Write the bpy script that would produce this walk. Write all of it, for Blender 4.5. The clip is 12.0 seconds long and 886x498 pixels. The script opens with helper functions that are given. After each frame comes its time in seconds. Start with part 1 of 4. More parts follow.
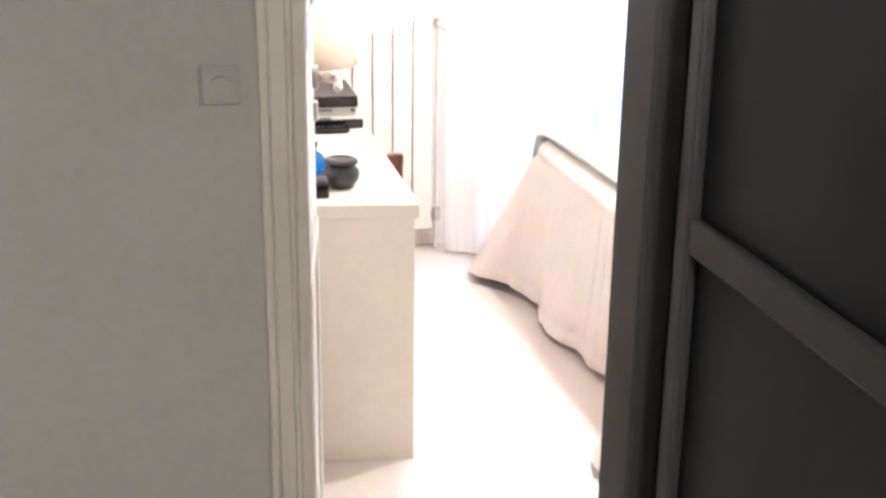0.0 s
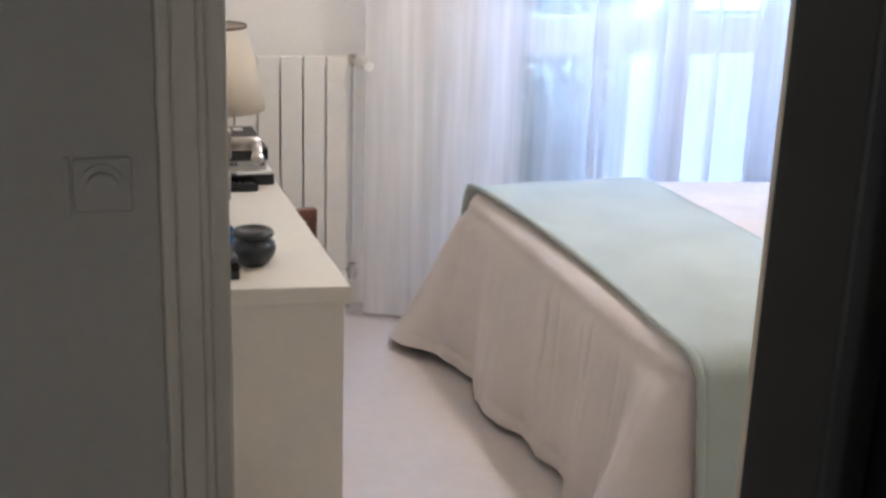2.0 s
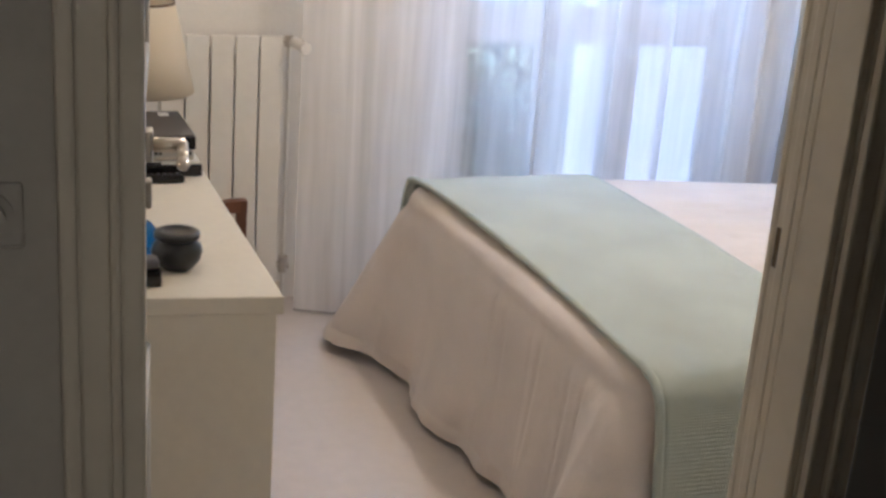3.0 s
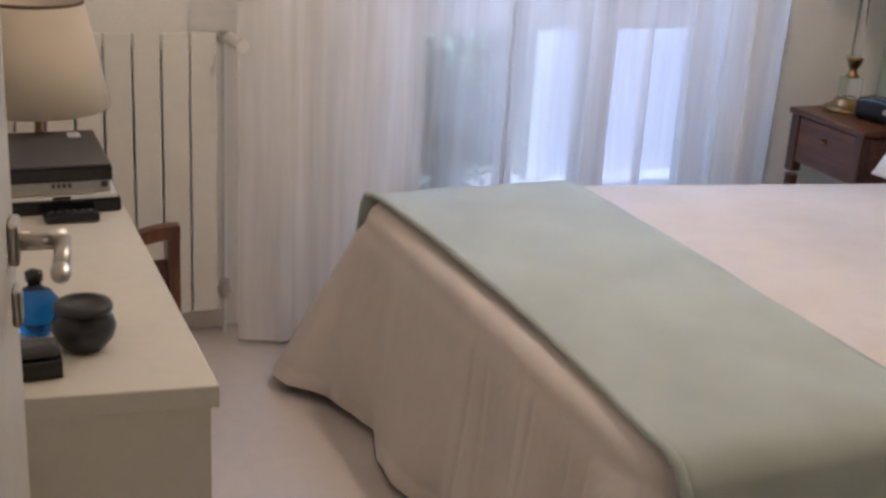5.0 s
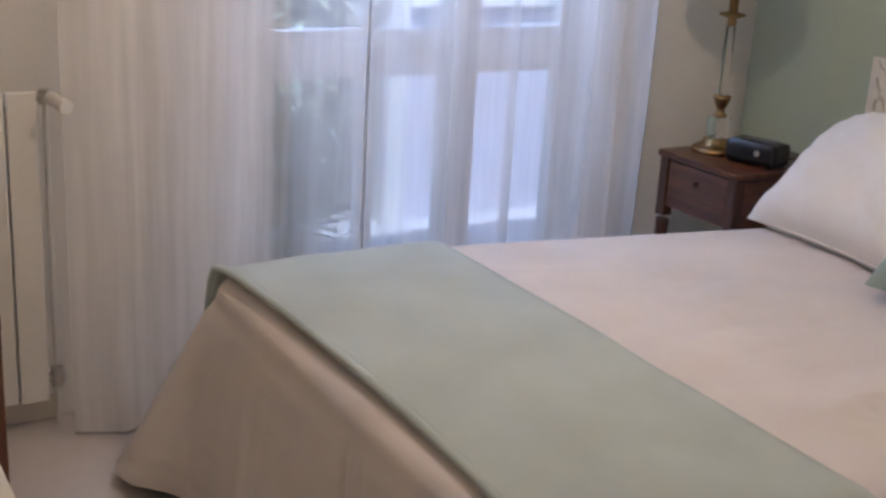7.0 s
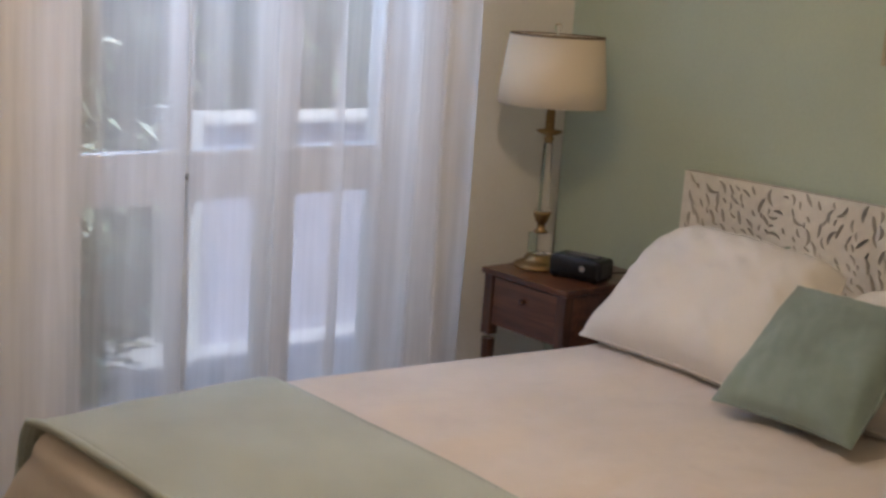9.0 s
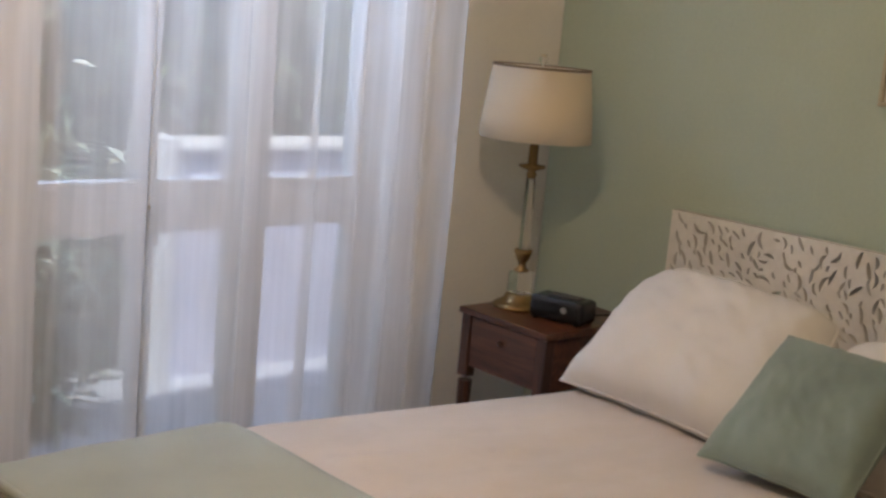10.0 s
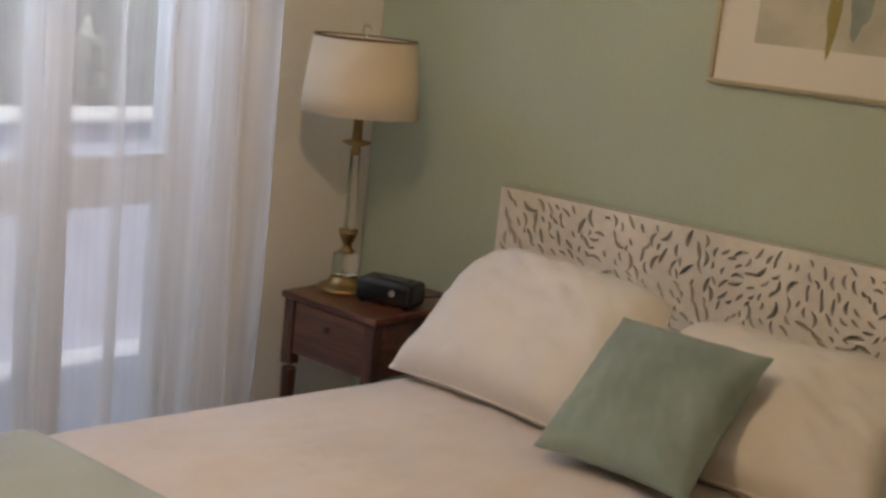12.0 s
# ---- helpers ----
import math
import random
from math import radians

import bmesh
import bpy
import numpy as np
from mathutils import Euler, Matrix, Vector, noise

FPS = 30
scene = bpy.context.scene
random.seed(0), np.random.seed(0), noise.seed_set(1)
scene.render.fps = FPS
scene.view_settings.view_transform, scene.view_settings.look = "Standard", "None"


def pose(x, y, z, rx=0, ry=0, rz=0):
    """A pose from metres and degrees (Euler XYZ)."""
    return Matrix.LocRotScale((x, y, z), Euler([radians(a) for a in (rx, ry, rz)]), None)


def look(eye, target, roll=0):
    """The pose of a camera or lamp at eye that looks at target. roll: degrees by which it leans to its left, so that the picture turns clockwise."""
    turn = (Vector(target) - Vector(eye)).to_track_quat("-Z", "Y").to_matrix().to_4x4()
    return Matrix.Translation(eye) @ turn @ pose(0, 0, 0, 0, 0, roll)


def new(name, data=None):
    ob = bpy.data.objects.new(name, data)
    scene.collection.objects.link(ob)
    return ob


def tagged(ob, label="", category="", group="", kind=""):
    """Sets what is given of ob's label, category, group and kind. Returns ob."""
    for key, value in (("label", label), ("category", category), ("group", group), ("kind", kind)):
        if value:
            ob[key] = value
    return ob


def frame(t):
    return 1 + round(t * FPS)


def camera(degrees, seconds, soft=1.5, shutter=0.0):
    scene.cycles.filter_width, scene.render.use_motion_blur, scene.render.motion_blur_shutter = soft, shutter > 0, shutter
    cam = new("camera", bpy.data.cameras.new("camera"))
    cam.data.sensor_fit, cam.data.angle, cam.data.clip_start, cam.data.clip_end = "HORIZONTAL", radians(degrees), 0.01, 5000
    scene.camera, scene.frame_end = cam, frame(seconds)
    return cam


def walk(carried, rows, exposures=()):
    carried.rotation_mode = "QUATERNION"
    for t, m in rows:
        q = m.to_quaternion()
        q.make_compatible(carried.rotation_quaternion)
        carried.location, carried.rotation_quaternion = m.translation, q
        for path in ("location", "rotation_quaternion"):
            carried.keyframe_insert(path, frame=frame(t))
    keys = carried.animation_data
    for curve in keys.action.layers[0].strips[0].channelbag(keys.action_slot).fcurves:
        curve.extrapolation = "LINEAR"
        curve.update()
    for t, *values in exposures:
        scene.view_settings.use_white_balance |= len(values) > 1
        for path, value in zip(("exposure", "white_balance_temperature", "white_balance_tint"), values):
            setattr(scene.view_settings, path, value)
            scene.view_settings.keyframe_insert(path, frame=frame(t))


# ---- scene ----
# ---- camera ----
cam = camera(40.0, 12.0, soft=2.9)
PATH = [
    (0, (-0.985, -1.314, 1.529), (-0.58, 0.543, 0.907), 0.8),
    (0.5, (-0.969, -1.204, 1.523), (-0.566, 0.634, 0.845), 1.8),
    (1, (-0.995, -1.017, 1.519), (-0.46, 0.81, 0.905), 1.3),
    (1.5, (-0.999, -0.902, 1.513), (-0.454, 0.924, 0.903), 0.9),
    (2, (-0.962, -0.79, 1.506), (-0.384, 1.034, 0.923), 1.9),
    (2.5, (-0.923, -0.678, 1.501), (-0.363, 1.158, 0.94), 3.1),
    (3, (-0.927, -0.574, 1.503), (-0.239, 1.201, 0.89), 4.3),
    (3.2, (-0.923, -0.501, 1.501), (-0.182, 1.242, 0.858), 3.1),
    (4.8, (-0.804, -0.145, 1.518), (-0.065, 1.593, 0.86), 3.3),
    (5, (-0.792, -0.106, 1.51), (-0.033, 1.621, 0.847), 3.5),
    (5.5, (-0.795, -0.023, 1.512), (0.104, 1.638, 0.853), 3.3),
    (6, (-0.776, 0.034, 1.526), (0.208, 1.653, 0.884), 2.3),
    (6.5, (-0.738, 0.063, 1.513), (0.244, 1.69, 0.889), 2.5),
    (6.7, (-0.711, 0.117, 1.525), (0.258, 1.753, 0.906), 3.2),
    (8.3, (-0.669, 0.342, 1.503), (0.533, 1.866, 1.018), 3.5),
    (8.5, (-0.709, 0.381, 1.506), (0.544, 1.872, 1.051), 3.6),
    (9, (-0.755, 0.441, 1.52), (0.563, 1.885, 1.104), 4.0),
    (9.5, (-0.709, 0.473, 1.529), (0.618, 1.915, 1.129), 4.3),
    (10, (-0.627, 0.54, 1.527), (0.711, 1.979, 1.153), 5.2),
    (10.5, (-0.56, 0.567, 1.513), (0.717, 2.052, 1.109), 5.3),
    (11, (-0.508, 0.6, 1.518), (0.806, 2.042, 1.079), 5.9),
    (11.5, (-0.498, 0.65, 1.512), (0.899, 2.014, 1.079), 5.8),
    (12, (-0.519, 0.681, 1.538), (1.021, 1.892, 1.136), 6.1),
]
walk(cam, [(t, look(eye, target, roll)) for t, eye, target, roll in PATH],
     exposures=[(0, 2.60, 4750, 10), (0.5, 2.42, 4750, 10), (1.0, 1.76, 4600, 10), (1.5, 1.15, 4500, 8), (2.0, 0.90, 4650, 7), (2.5, 0.72, 4750, 7), (3.2, 0.58, 5100, 6),
                (5.0, 0.22, 5250, 10), (6.5, 0.02, 5250, 12), (8.5, -0.26, 5850, 8), (9.5, -0.33, 6200, 8), (11.0, -0.30, 6350, 8), (12.0, -0.36, 6600, 7)])

# ---- light ----
world = bpy.data.worlds.new("sky")
scene.world = world
world.use_nodes = True
wn = world.node_tree
sky = wn.nodes.new("ShaderNodeTexSky")
sky.sky_type = "NISHITA"
sky.sun_disc = False
sky.sun_elevation = radians(64.4)
sky.sun_rotation = radians(198.4)
wn.links.new(sky.outputs["Color"], wn.nodes["Background"].inputs["Color"])
wn.nodes["Background"].inputs["Strength"].default_value = 0.15

K = 0.9  # plan units to metres


def lamp(name, kind, at, target, energy, color, **more):
    data = bpy.data.lights.new(name, kind)
    data.energy, data.color = energy, color
    ob = new(name, data)
    ob.matrix_world = look([K * v for v in at], [K * v for v in target])
    for key, value in more.items():
        if key == "size":
            data.size = value
        if key == "size_y":
            data.shape, data.size_y = "RECTANGLE", value
        if key == "angle":
            data.angle = value
        if key == "radius":
            data.shadow_soft_size = value
    return ob


lamp("sun", "SUN", (-0.5, 0, 13.2), (1.5, 6, 0), 4.5, (1.0, 0.97, 0.93), angle=radians(1.5))
lamp("window_sky_light", "AREA", (1.25, 4.30, 2.72), (1.25, 3.3, 0.9), 42, (0.54, 0.69, 1.0), size=1.2, size_y=0.5)
lamp("ceiling_bulb", "POINT", (0.80, 2.22, 2.20), (0.80, 2.22, 0), 31, (1.0, 0.70, 0.44), radius=0.06)
lamp("hall_bulb", "POINT", (-0.95, -2.90, 2.35), (-0.95, -2.90, 0), 10.5, (1.0, 0.80, 0.58), radius=0.12)

# ---- materials ----


def surface(name, color, rough=0.6, metal=0.0, grain=60.0, vary=0.08, bump=0.1, stain=2.5, dark=None, weave=0.0, coat=0.0, sheen=0.0, crumple=0.0):
    """Painted, woven or cast surface: fine grain with bump, and slow stains over it."""
    m = bpy.data.materials.new(name)
    m.use_nodes = True
    nt = m.node_tree
    b = nt.nodes["Principled BSDF"]
    co = nt.nodes.new("ShaderNodeTexCoord")
    fine = nt.nodes.new("ShaderNodeTexNoise")
    slow = nt.nodes.new("ShaderNodeTexNoise")
    fine.inputs["Scale"].default_value, fine.inputs["Detail"].default_value = grain, 5
    slow.inputs["Scale"].default_value, slow.inputs["Detail"].default_value = stain, 4
    for n in (fine, slow):
        nt.links.new(co.outputs["Object"], n.inputs["Vector"])
    add = nt.nodes.new("ShaderNodeMath")
    add.operation = "MULTIPLY_ADD"
    nt.links.new(fine.outputs["Fac"], add.inputs[0])
    add.inputs[1].default_value = 0.35
    nt.links.new(slow.outputs["Fac"], add.inputs[2])
    ramp = nt.nodes.new("ShaderNodeValToRGB")
    lo = dark or tuple(c * (1 - 2.2 * vary) for c in color)
    hi = tuple(min(1, c * (1 + vary)) for c in color)
    ramp.color_ramp.elements[0].position, ramp.color_ramp.elements[0].color = 0.42, (*lo, 1)
    ramp.color_ramp.elements[1].position, ramp.color_ramp.elements[1].color = 0.82, (*hi, 1)
    nt.links.new(add.outputs[0], ramp.inputs["Fac"])
    nt.links.new(ramp.outputs["Color"], b.inputs["Base Color"])
    b.inputs["Roughness"].default_value, b.inputs["Metallic"].default_value = rough, metal
    b.inputs["Coat Weight"].default_value = coat
    b.inputs["Sheen Weight"].default_value = sheen
    height = fine.outputs["Fac"]
    if weave:
        wave = [nt.nodes.new("ShaderNodeTexWave") for _ in range(2)]
        for w, axis in zip(wave, ("X", "Y")):
            w.bands_direction = axis
            w.inputs["Scale"].default_value, w.inputs["Distortion"].default_value = weave, 1.5
            nt.links.new(co.outputs["Object"], w.inputs["Vector"])
        mix = nt.nodes.new("ShaderNodeMath")
        mix.operation = "ADD"
        nt.links.new(wave[0].outputs["Fac"], mix.inputs[0])
        nt.links.new(wave[1].outputs["Fac"], mix.inputs[1])
        height = mix.outputs[0]
    bp = nt.nodes.new("ShaderNodeBump")
    bp.inputs["Strength"].default_value, bp.inputs["Distance"].default_value = bump, 0.004
    nt.links.new(height, bp.inputs["Height"])
    last = bp
    if crumple:
        fold = nt.nodes.new("ShaderNodeTexNoise")
        fold.inputs["Scale"].default_value, fold.inputs["Detail"].default_value, fold.inputs["Distortion"].default_value = 8.0, 3, 0.8
        nt.links.new(co.outputs["Object"], fold.inputs["Vector"])
        last = nt.nodes.new("ShaderNodeBump")
        last.inputs["Strength"].default_value, last.inputs["Distance"].default_value = crumple, 0.03
        nt.links.new(fold.outputs["Fac"], last.inputs["Height"])
        nt.links.new(bp.outputs["Normal"], last.inputs["Normal"])
    nt.links.new(last.outputs["Normal"], b.inputs["Normal"])
    return m


def wood(name, light, dark, rough=0.4, along="Y"):
    m = bpy.data.materials.new(name)
    m.use_nodes = True
    nt = m.node_tree
    b = nt.nodes["Principled BSDF"]
    co = nt.nodes.new("ShaderNodeTexCoord")
    mp = nt.nodes.new("ShaderNodeMapping")
    mp.inputs["Scale"].default_value = {"X": (1.5, 22, 22), "Y": (22, 1.5, 22), "Z": (22, 22, 1.5)}[along]
    nz = nt.nodes.new("ShaderNodeTexNoise")
    nz.inputs["Scale"].default_value, nz.inputs["Detail"].default_value, nz.inputs["Distortion"].default_value = 2.2, 7, 0.6
    nt.links.new(co.outputs["Object"], mp.inputs["Vector"])
    nt.links.new(mp.outputs["Vector"], nz.inputs["Vector"])
    ramp = nt.nodes.new("ShaderNodeValToRGB")
    ramp.color_ramp.elements[0].position, ramp.color_ramp.elements[0].color = 0.35, (*dark, 1)
    ramp.color_ramp.elements[1].position, ramp.color_ramp.elements[1].color = 0.68, (*light, 1)
    nt.links.new(nz.outputs["Fac"], ramp.inputs["Fac"])
    nt.links.new(ramp.outputs["Color"], b.inputs["Base Color"])
    b.inputs["Roughness"].default_value = rough
    bp = nt.nodes.new("ShaderNodeBump")
    bp.inputs["Strength"].default_value, bp.inputs["Distance"].default_value = 0.12, 0.002
    nt.links.new(nz.outputs["Fac"], bp.inputs["Height"])
    nt.links.new(bp.outputs["Normal"], b.inputs["Normal"])
    return m


def clear(name, color=(1, 1, 1), rough=0.02, ior=1.45):
    m = bpy.data.materials.new(name)
    m.use_nodes = True
    b = m.node_tree.nodes["Principled BSDF"]
    b.inputs["Base Color"].default_value = (*color, 1)
    b.inputs["Roughness"].default_value, b.inputs["IOR"].default_value = rough, ior
    b.inputs["Transmission Weight"].default_value = 1.0
    return m


def cloth_sheer(name, color, see_through, glow, streak=0.01):
    """Sheer cloth: part open weave, part scattering, with light passing from behind."""
    m = bpy.data.materials.new(name)
    m.use_nodes = True
    nt = m.node_tree
    out = nt.nodes["Material Output"]
    nt.nodes.remove(nt.nodes["Principled BSDF"])
    co = nt.nodes.new("ShaderNodeTexCoord")
    mp = nt.nodes.new("ShaderNodeMapping")
    mp.inputs["Scale"].default_value = (9, 9, 0.5)
    nz = nt.nodes.new("ShaderNodeTexNoise")
    nz.inputs["Scale"].default_value, nz.inputs["Detail"].default_value = 1.6, 4
    nt.links.new(co.outputs["Object"], mp.inputs["Vector"])
    nt.links.new(mp.outputs["Vector"], nz.inputs["Vector"])
    ramp = nt.nodes.new("ShaderNodeMapRange")
    ramp.inputs["From Min"].default_value, ramp.inputs["From Max"].default_value = 0.32, 0.68
    ramp.inputs["To Min"].default_value, ramp.inputs["To Max"].default_value = see_through - streak, see_through + streak
    nt.links.new(nz.outputs["Fac"], ramp.inputs["Value"])
    dif, trl, tra = (nt.nodes.new("ShaderNodeBsdf" + k) for k in ("Diffuse", "Translucent", "Transparent"))
    dif.inputs["Color"].default_value = trl.inputs["Color"].default_value = (*color, 1)
    body, mix = nt.nodes.new("ShaderNodeMixShader"), nt.nodes.new("ShaderNodeMixShader")
    body.inputs[0].default_value = glow
    nt.links.new(dif.outputs[0], body.inputs[1])
    nt.links.new(trl.outputs[0], body.inputs[2])
    nt.links.new(ramp.outputs[0], mix.inputs[0])
    nt.links.new(body.outputs[0], mix.inputs[1])
    nt.links.new(tra.outputs[0], mix.inputs[2])
    nt.links.new(mix.outputs[0], out.inputs["Surface"])
    return m


def leafy(name, color, dark):
    m = bpy.data.materials.new(name)
    m.use_nodes = True
    nt = m.node_tree
    b = nt.nodes["Principled BSDF"]
    g = nt.nodes.new("ShaderNodeNewGeometry")
    ramp = nt.nodes.new("ShaderNodeValToRGB")
    ramp.color_ramp.elements[0].color, ramp.color_ramp.elements[1].color = (*dark, 1), (*color, 1)
    nt.links.new(g.outputs["Random Per Island"], ramp.inputs["Fac"])
    nt.links.new(ramp.outputs["Color"], b.inputs["Base Color"])
    b.inputs["Roughness"].default_value = 0.34
    b.inputs["Transmission Weight"].default_value = 0.0
    return m


PLASTER = surface("white_plaster", (0.83, 0.81, 0.77), 0.85, grain=90, vary=0.03, bump=0.12, stain=1.4)
GREEN = surface("mint_green_plaster", (0.46, 0.54, 0.45), 0.85, grain=90, vary=0.04, bump=0.14, stain=1.2)
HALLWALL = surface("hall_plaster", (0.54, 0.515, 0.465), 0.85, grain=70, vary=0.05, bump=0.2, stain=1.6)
CEIL = surface("ceiling_paint", (0.80, 0.79, 0.76), 0.9, grain=80, vary=0.02, bump=0.1)
FLOOR = surface("pale_polished_floor", (0.66, 0.60, 0.56), 0.32, grain=25, vary=0.05, bump=0.02, stain=1.1)
TRIM = surface("cream_gloss_paint", (0.79, 0.73, 0.61), 0.38, grain=30, vary=0.05, bump=0.06, stain=3)
DOORPAINT = surface("white_door_paint", (0.72, 0.70, 0.66), 0.4, grain=30, vary=0.05, bump=0.05, stain=2)
LACQUER = surface("cream_lacquer", (0.74, 0.69, 0.58), 0.42, grain=40, vary=0.04, bump=0.03, stain=2)
COVER = surface("cream_quilted_cotton", (0.735, 0.665, 0.61), 0.9, grain=240, vary=0.05, bump=0.25, stain=3, weave=160, sheen=0.2, crumple=0.22)
RUNNER = surface("pale_mint_wool", (0.50, 0.55, 0.50), 0.95, grain=320, vary=0.06, bump=0.35, stain=4, weave=220, sheen=0.3, crumple=0.10)
PILLOW = surface("white_cotton", (0.78, 0.75, 0.71), 0.9, grain=260, vary=0.03, bump=0.2, stain=4, weave=200, sheen=0.2, crumple=0.12)
CUSHION = surface("sage_green_wool", (0.28, 0.37, 0.34), 0.95, grain=280, vary=0.12, bump=0.5, stain=6, weave=150, sheen=0.3)
WOODD = wood("dark_walnut", (0.150, 0.056, 0.024), (0.050, 0.017, 0.009), 0.30, "Y")
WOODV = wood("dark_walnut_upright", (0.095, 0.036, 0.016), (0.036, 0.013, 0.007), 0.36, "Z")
WOODC = wood("reddish_brown_wood", (0.20, 0.085, 0.045), (0.09, 0.035, 0.02), 0.42, "Z")
BRASS = surface("aged_brass", (0.30, 0.20, 0.09), 0.3, 1.0, grain=60, vary=0.15, bump=0.03)
CHROME = surface("brushed_nickel", (0.62, 0.58, 0.52), 0.28, 1.0, grain=120, vary=0.05, bump=0.02)
CRYSTAL = clear("crystal", (0.98, 0.98, 0.97), 0.01, 1.16)
SMOKY = clear("cast_crystal", (0.97, 0.97, 0.96), 0.04, 1.14)
PANE = clear("window_glass", (1, 1, 1), 0.0, 1.02)
BLUEGLASS = clear("cobalt_glass", (0.02, 0.16, 0.55), 0.05, 1.45)
SHADE = cloth_sheer("linen_shade", (0.80, 0.72, 0.58), 0.02, 0.28)
SHEER = cloth_sheer("white_voile", (0.95, 0.93, 0.92), 0.42, 0.43, 0.12)
# hem cloth darkened to paint in the shadow gap above the floor
HEM = surface("shadowed_hem", (0.34, 0.32, 0.30), 0.9, grain=200, vary=0.08)
BROWN = surface("brown_binding", (0.16, 0.11, 0.07), 0.7, grain=200, vary=0.1)
BLACK = surface("black_plastic", (0.008, 0.008, 0.009), 0.22, grain=200, vary=0.2, bump=0.03)
STONE = surface("black_soapstone", (0.022, 0.024, 0.027), 0.3, grain=45, vary=0.35, bump=0.06)
GREYTOP = surface("grey_plastic_lid", (0.075, 0.070, 0.072), 0.45, grain=200, vary=0.08)
SILVER = surface("silver_plastic", (0.55, 0.54, 0.52), 0.4, grain=150, vary=0.06)
PAPER = surface("white_paper", (0.78, 0.77, 0.74), 0.8, grain=80, vary=0.03)
ENAMEL = surface("white_enamel", (0.82, 0.80, 0.75), 0.35, grain=40, vary=0.03, bump=0.02)
KNOB = surface("white_plastic", (0.78, 0.76, 0.73), 0.45, grain=60, vary=0.03)
WINPAINT = surface("white_window_paint", (0.72, 0.71, 0.68), 0.4, grain=30, vary=0.04)
CARVED = surface("whitewashed_wood", (0.79, 0.76, 0.70), 0.7, grain=50, vary=0.07, bump=0.2, stain=5)
GILT = surface("pale_gilt_wood", (0.44, 0.40, 0.28), 0.42, 0.25, grain=70, vary=0.15, bump=0.15)
MAT = surface("white_picture_mount", (0.72, 0.70, 0.64), 0.9, grain=150, vary=0.02)
ART = surface("washed_watercolour", (0.50, 0.48, 0.40), 0.9, grain=12, vary=0.14, stain=7, dark=(0.36, 0.37, 0.31))
OCHRE = surface("ochre_wash", (0.32, 0.27, 0.10), 0.9, grain=20, vary=0.2)
TEALW = surface("grey_teal_wash", (0.28, 0.34, 0.30), 0.9, grain=20, vary=0.2)
CABINET = surface("dark_slate_lacquer", (0.012, 0.014, 0.016), 0.55, grain=30, vary=0.15, bump=0.05)
CABFRAME = surface("grey_lacquer", (0.055, 0.054, 0.052), 0.5, grain=30, vary=0.1, bump=0.04)
TERRACE = surface("terrace_stone", (0.55, 0.56, 0.60), 0.8, grain=20, vary=0.15, bump=0.3)
MASONRY = surface("white_masonry", (0.78, 0.77, 0.75), 0.9, grain=30, vary=0.06, bump=0.3)
# white wall; the blue of skylit shade is put into its colour
PARAPET = surface("sky_tinted_render", (0.60, 0.60, 0.72), 0.9, grain=30, vary=0.08, bump=0.3)
LEAF = leafy("oleander_leaf", (0.46, 0.53, 0.38), (0.07, 0.10, 0.06))
BARK = surface("grey_bark", (0.12, 0.10, 0.08), 0.9, grain=60, vary=0.3, bump=0.5)

from mathutils import geometry

# ---- mesh helpers ----


def thing(name, base, label, category, group="", kind=""):
    ob = new(name)
    ob.location = [K * v for v in base]
    ob.empty_display_size = 0.1
    return tagged(ob, label, category, group, kind)


def base_of(ob):
    at = Vector((0, 0, 0))
    while ob:
        at += ob.location
        ob = ob.parent
    return at


def part(name, bm, material, parent=None, label="", smooth=False):
    """Links a bmesh, drawn in plan units, as one mesh under its thing."""
    base = base_of(parent) if parent else Vector((0, 0, 0))
    for v in bm.verts:
        v.co = v.co * K - base
    bmesh.ops.recalc_face_normals(bm, faces=bm.faces)
    me = bpy.data.meshes.new(name)
    bm.to_mesh(me)
    bm.free()
    me.materials.append(material)
    if smooth:
        for p in me.polygons:
            p.use_smooth = True
    ob = new(name, me)
    ob.parent = parent
    if label:
        tagged(ob, label)
    return ob


def setting(name, bm, material, label, category):
    return tagged(part(name, bm, material), label, category, kind="structure")


def box(bm, x, y, z, bevel=0.0, segments=2):
    made = bmesh.ops.create_cube(bm, size=1)["verts"]
    for v in made:
        v.co = Vector([a[0] + (c + 0.5) * (a[1] - a[0]) for a, c in zip((x, y, z), v.co)])
    if bevel:
        edges = list({e for v in made for e in v.link_edges})
        bmesh.ops.bevel(bm, geom=edges, offset=bevel, segments=segments, affect="EDGES", profile=0.5)
    return bm


def block(x, y, z, bevel=0.0, segments=2):
    return box(bmesh.new(), x, y, z, bevel, segments)


def turned(cx, cy, profile, seg=40, closed=True):
    """A body of revolution about an upright axis; profile of (radius, height)."""
    bm = bmesh.new()
    rings = [[bm.verts.new((cx + r * math.cos(2 * math.pi * i / seg), cy + r * math.sin(2 * math.pi * i / seg), z)) for i in range(seg)] for r, z in profile]
    for a, b in zip(rings, rings[1:]):
        for i in range(seg):
            bm.faces.new((a[i], a[(i + 1) % seg], b[(i + 1) % seg], b[i]))
    if closed:
        bm.faces.new(rings[0])
        bm.faces.new(rings[-1])
    return bm


def rod(bm, p, q, r, seg=12, r2=None):
    p, q = Vector(p), Vector(q)
    d = q - p
    m = Matrix.Translation((p + q) / 2) @ d.to_track_quat("Z", "Y").to_matrix().to_4x4()
    bmesh.ops.create_cone(bm, cap_ends=True, segments=seg, radius1=r, radius2=r if r2 is None else r2, depth=d.length, matrix=m)
    return bm


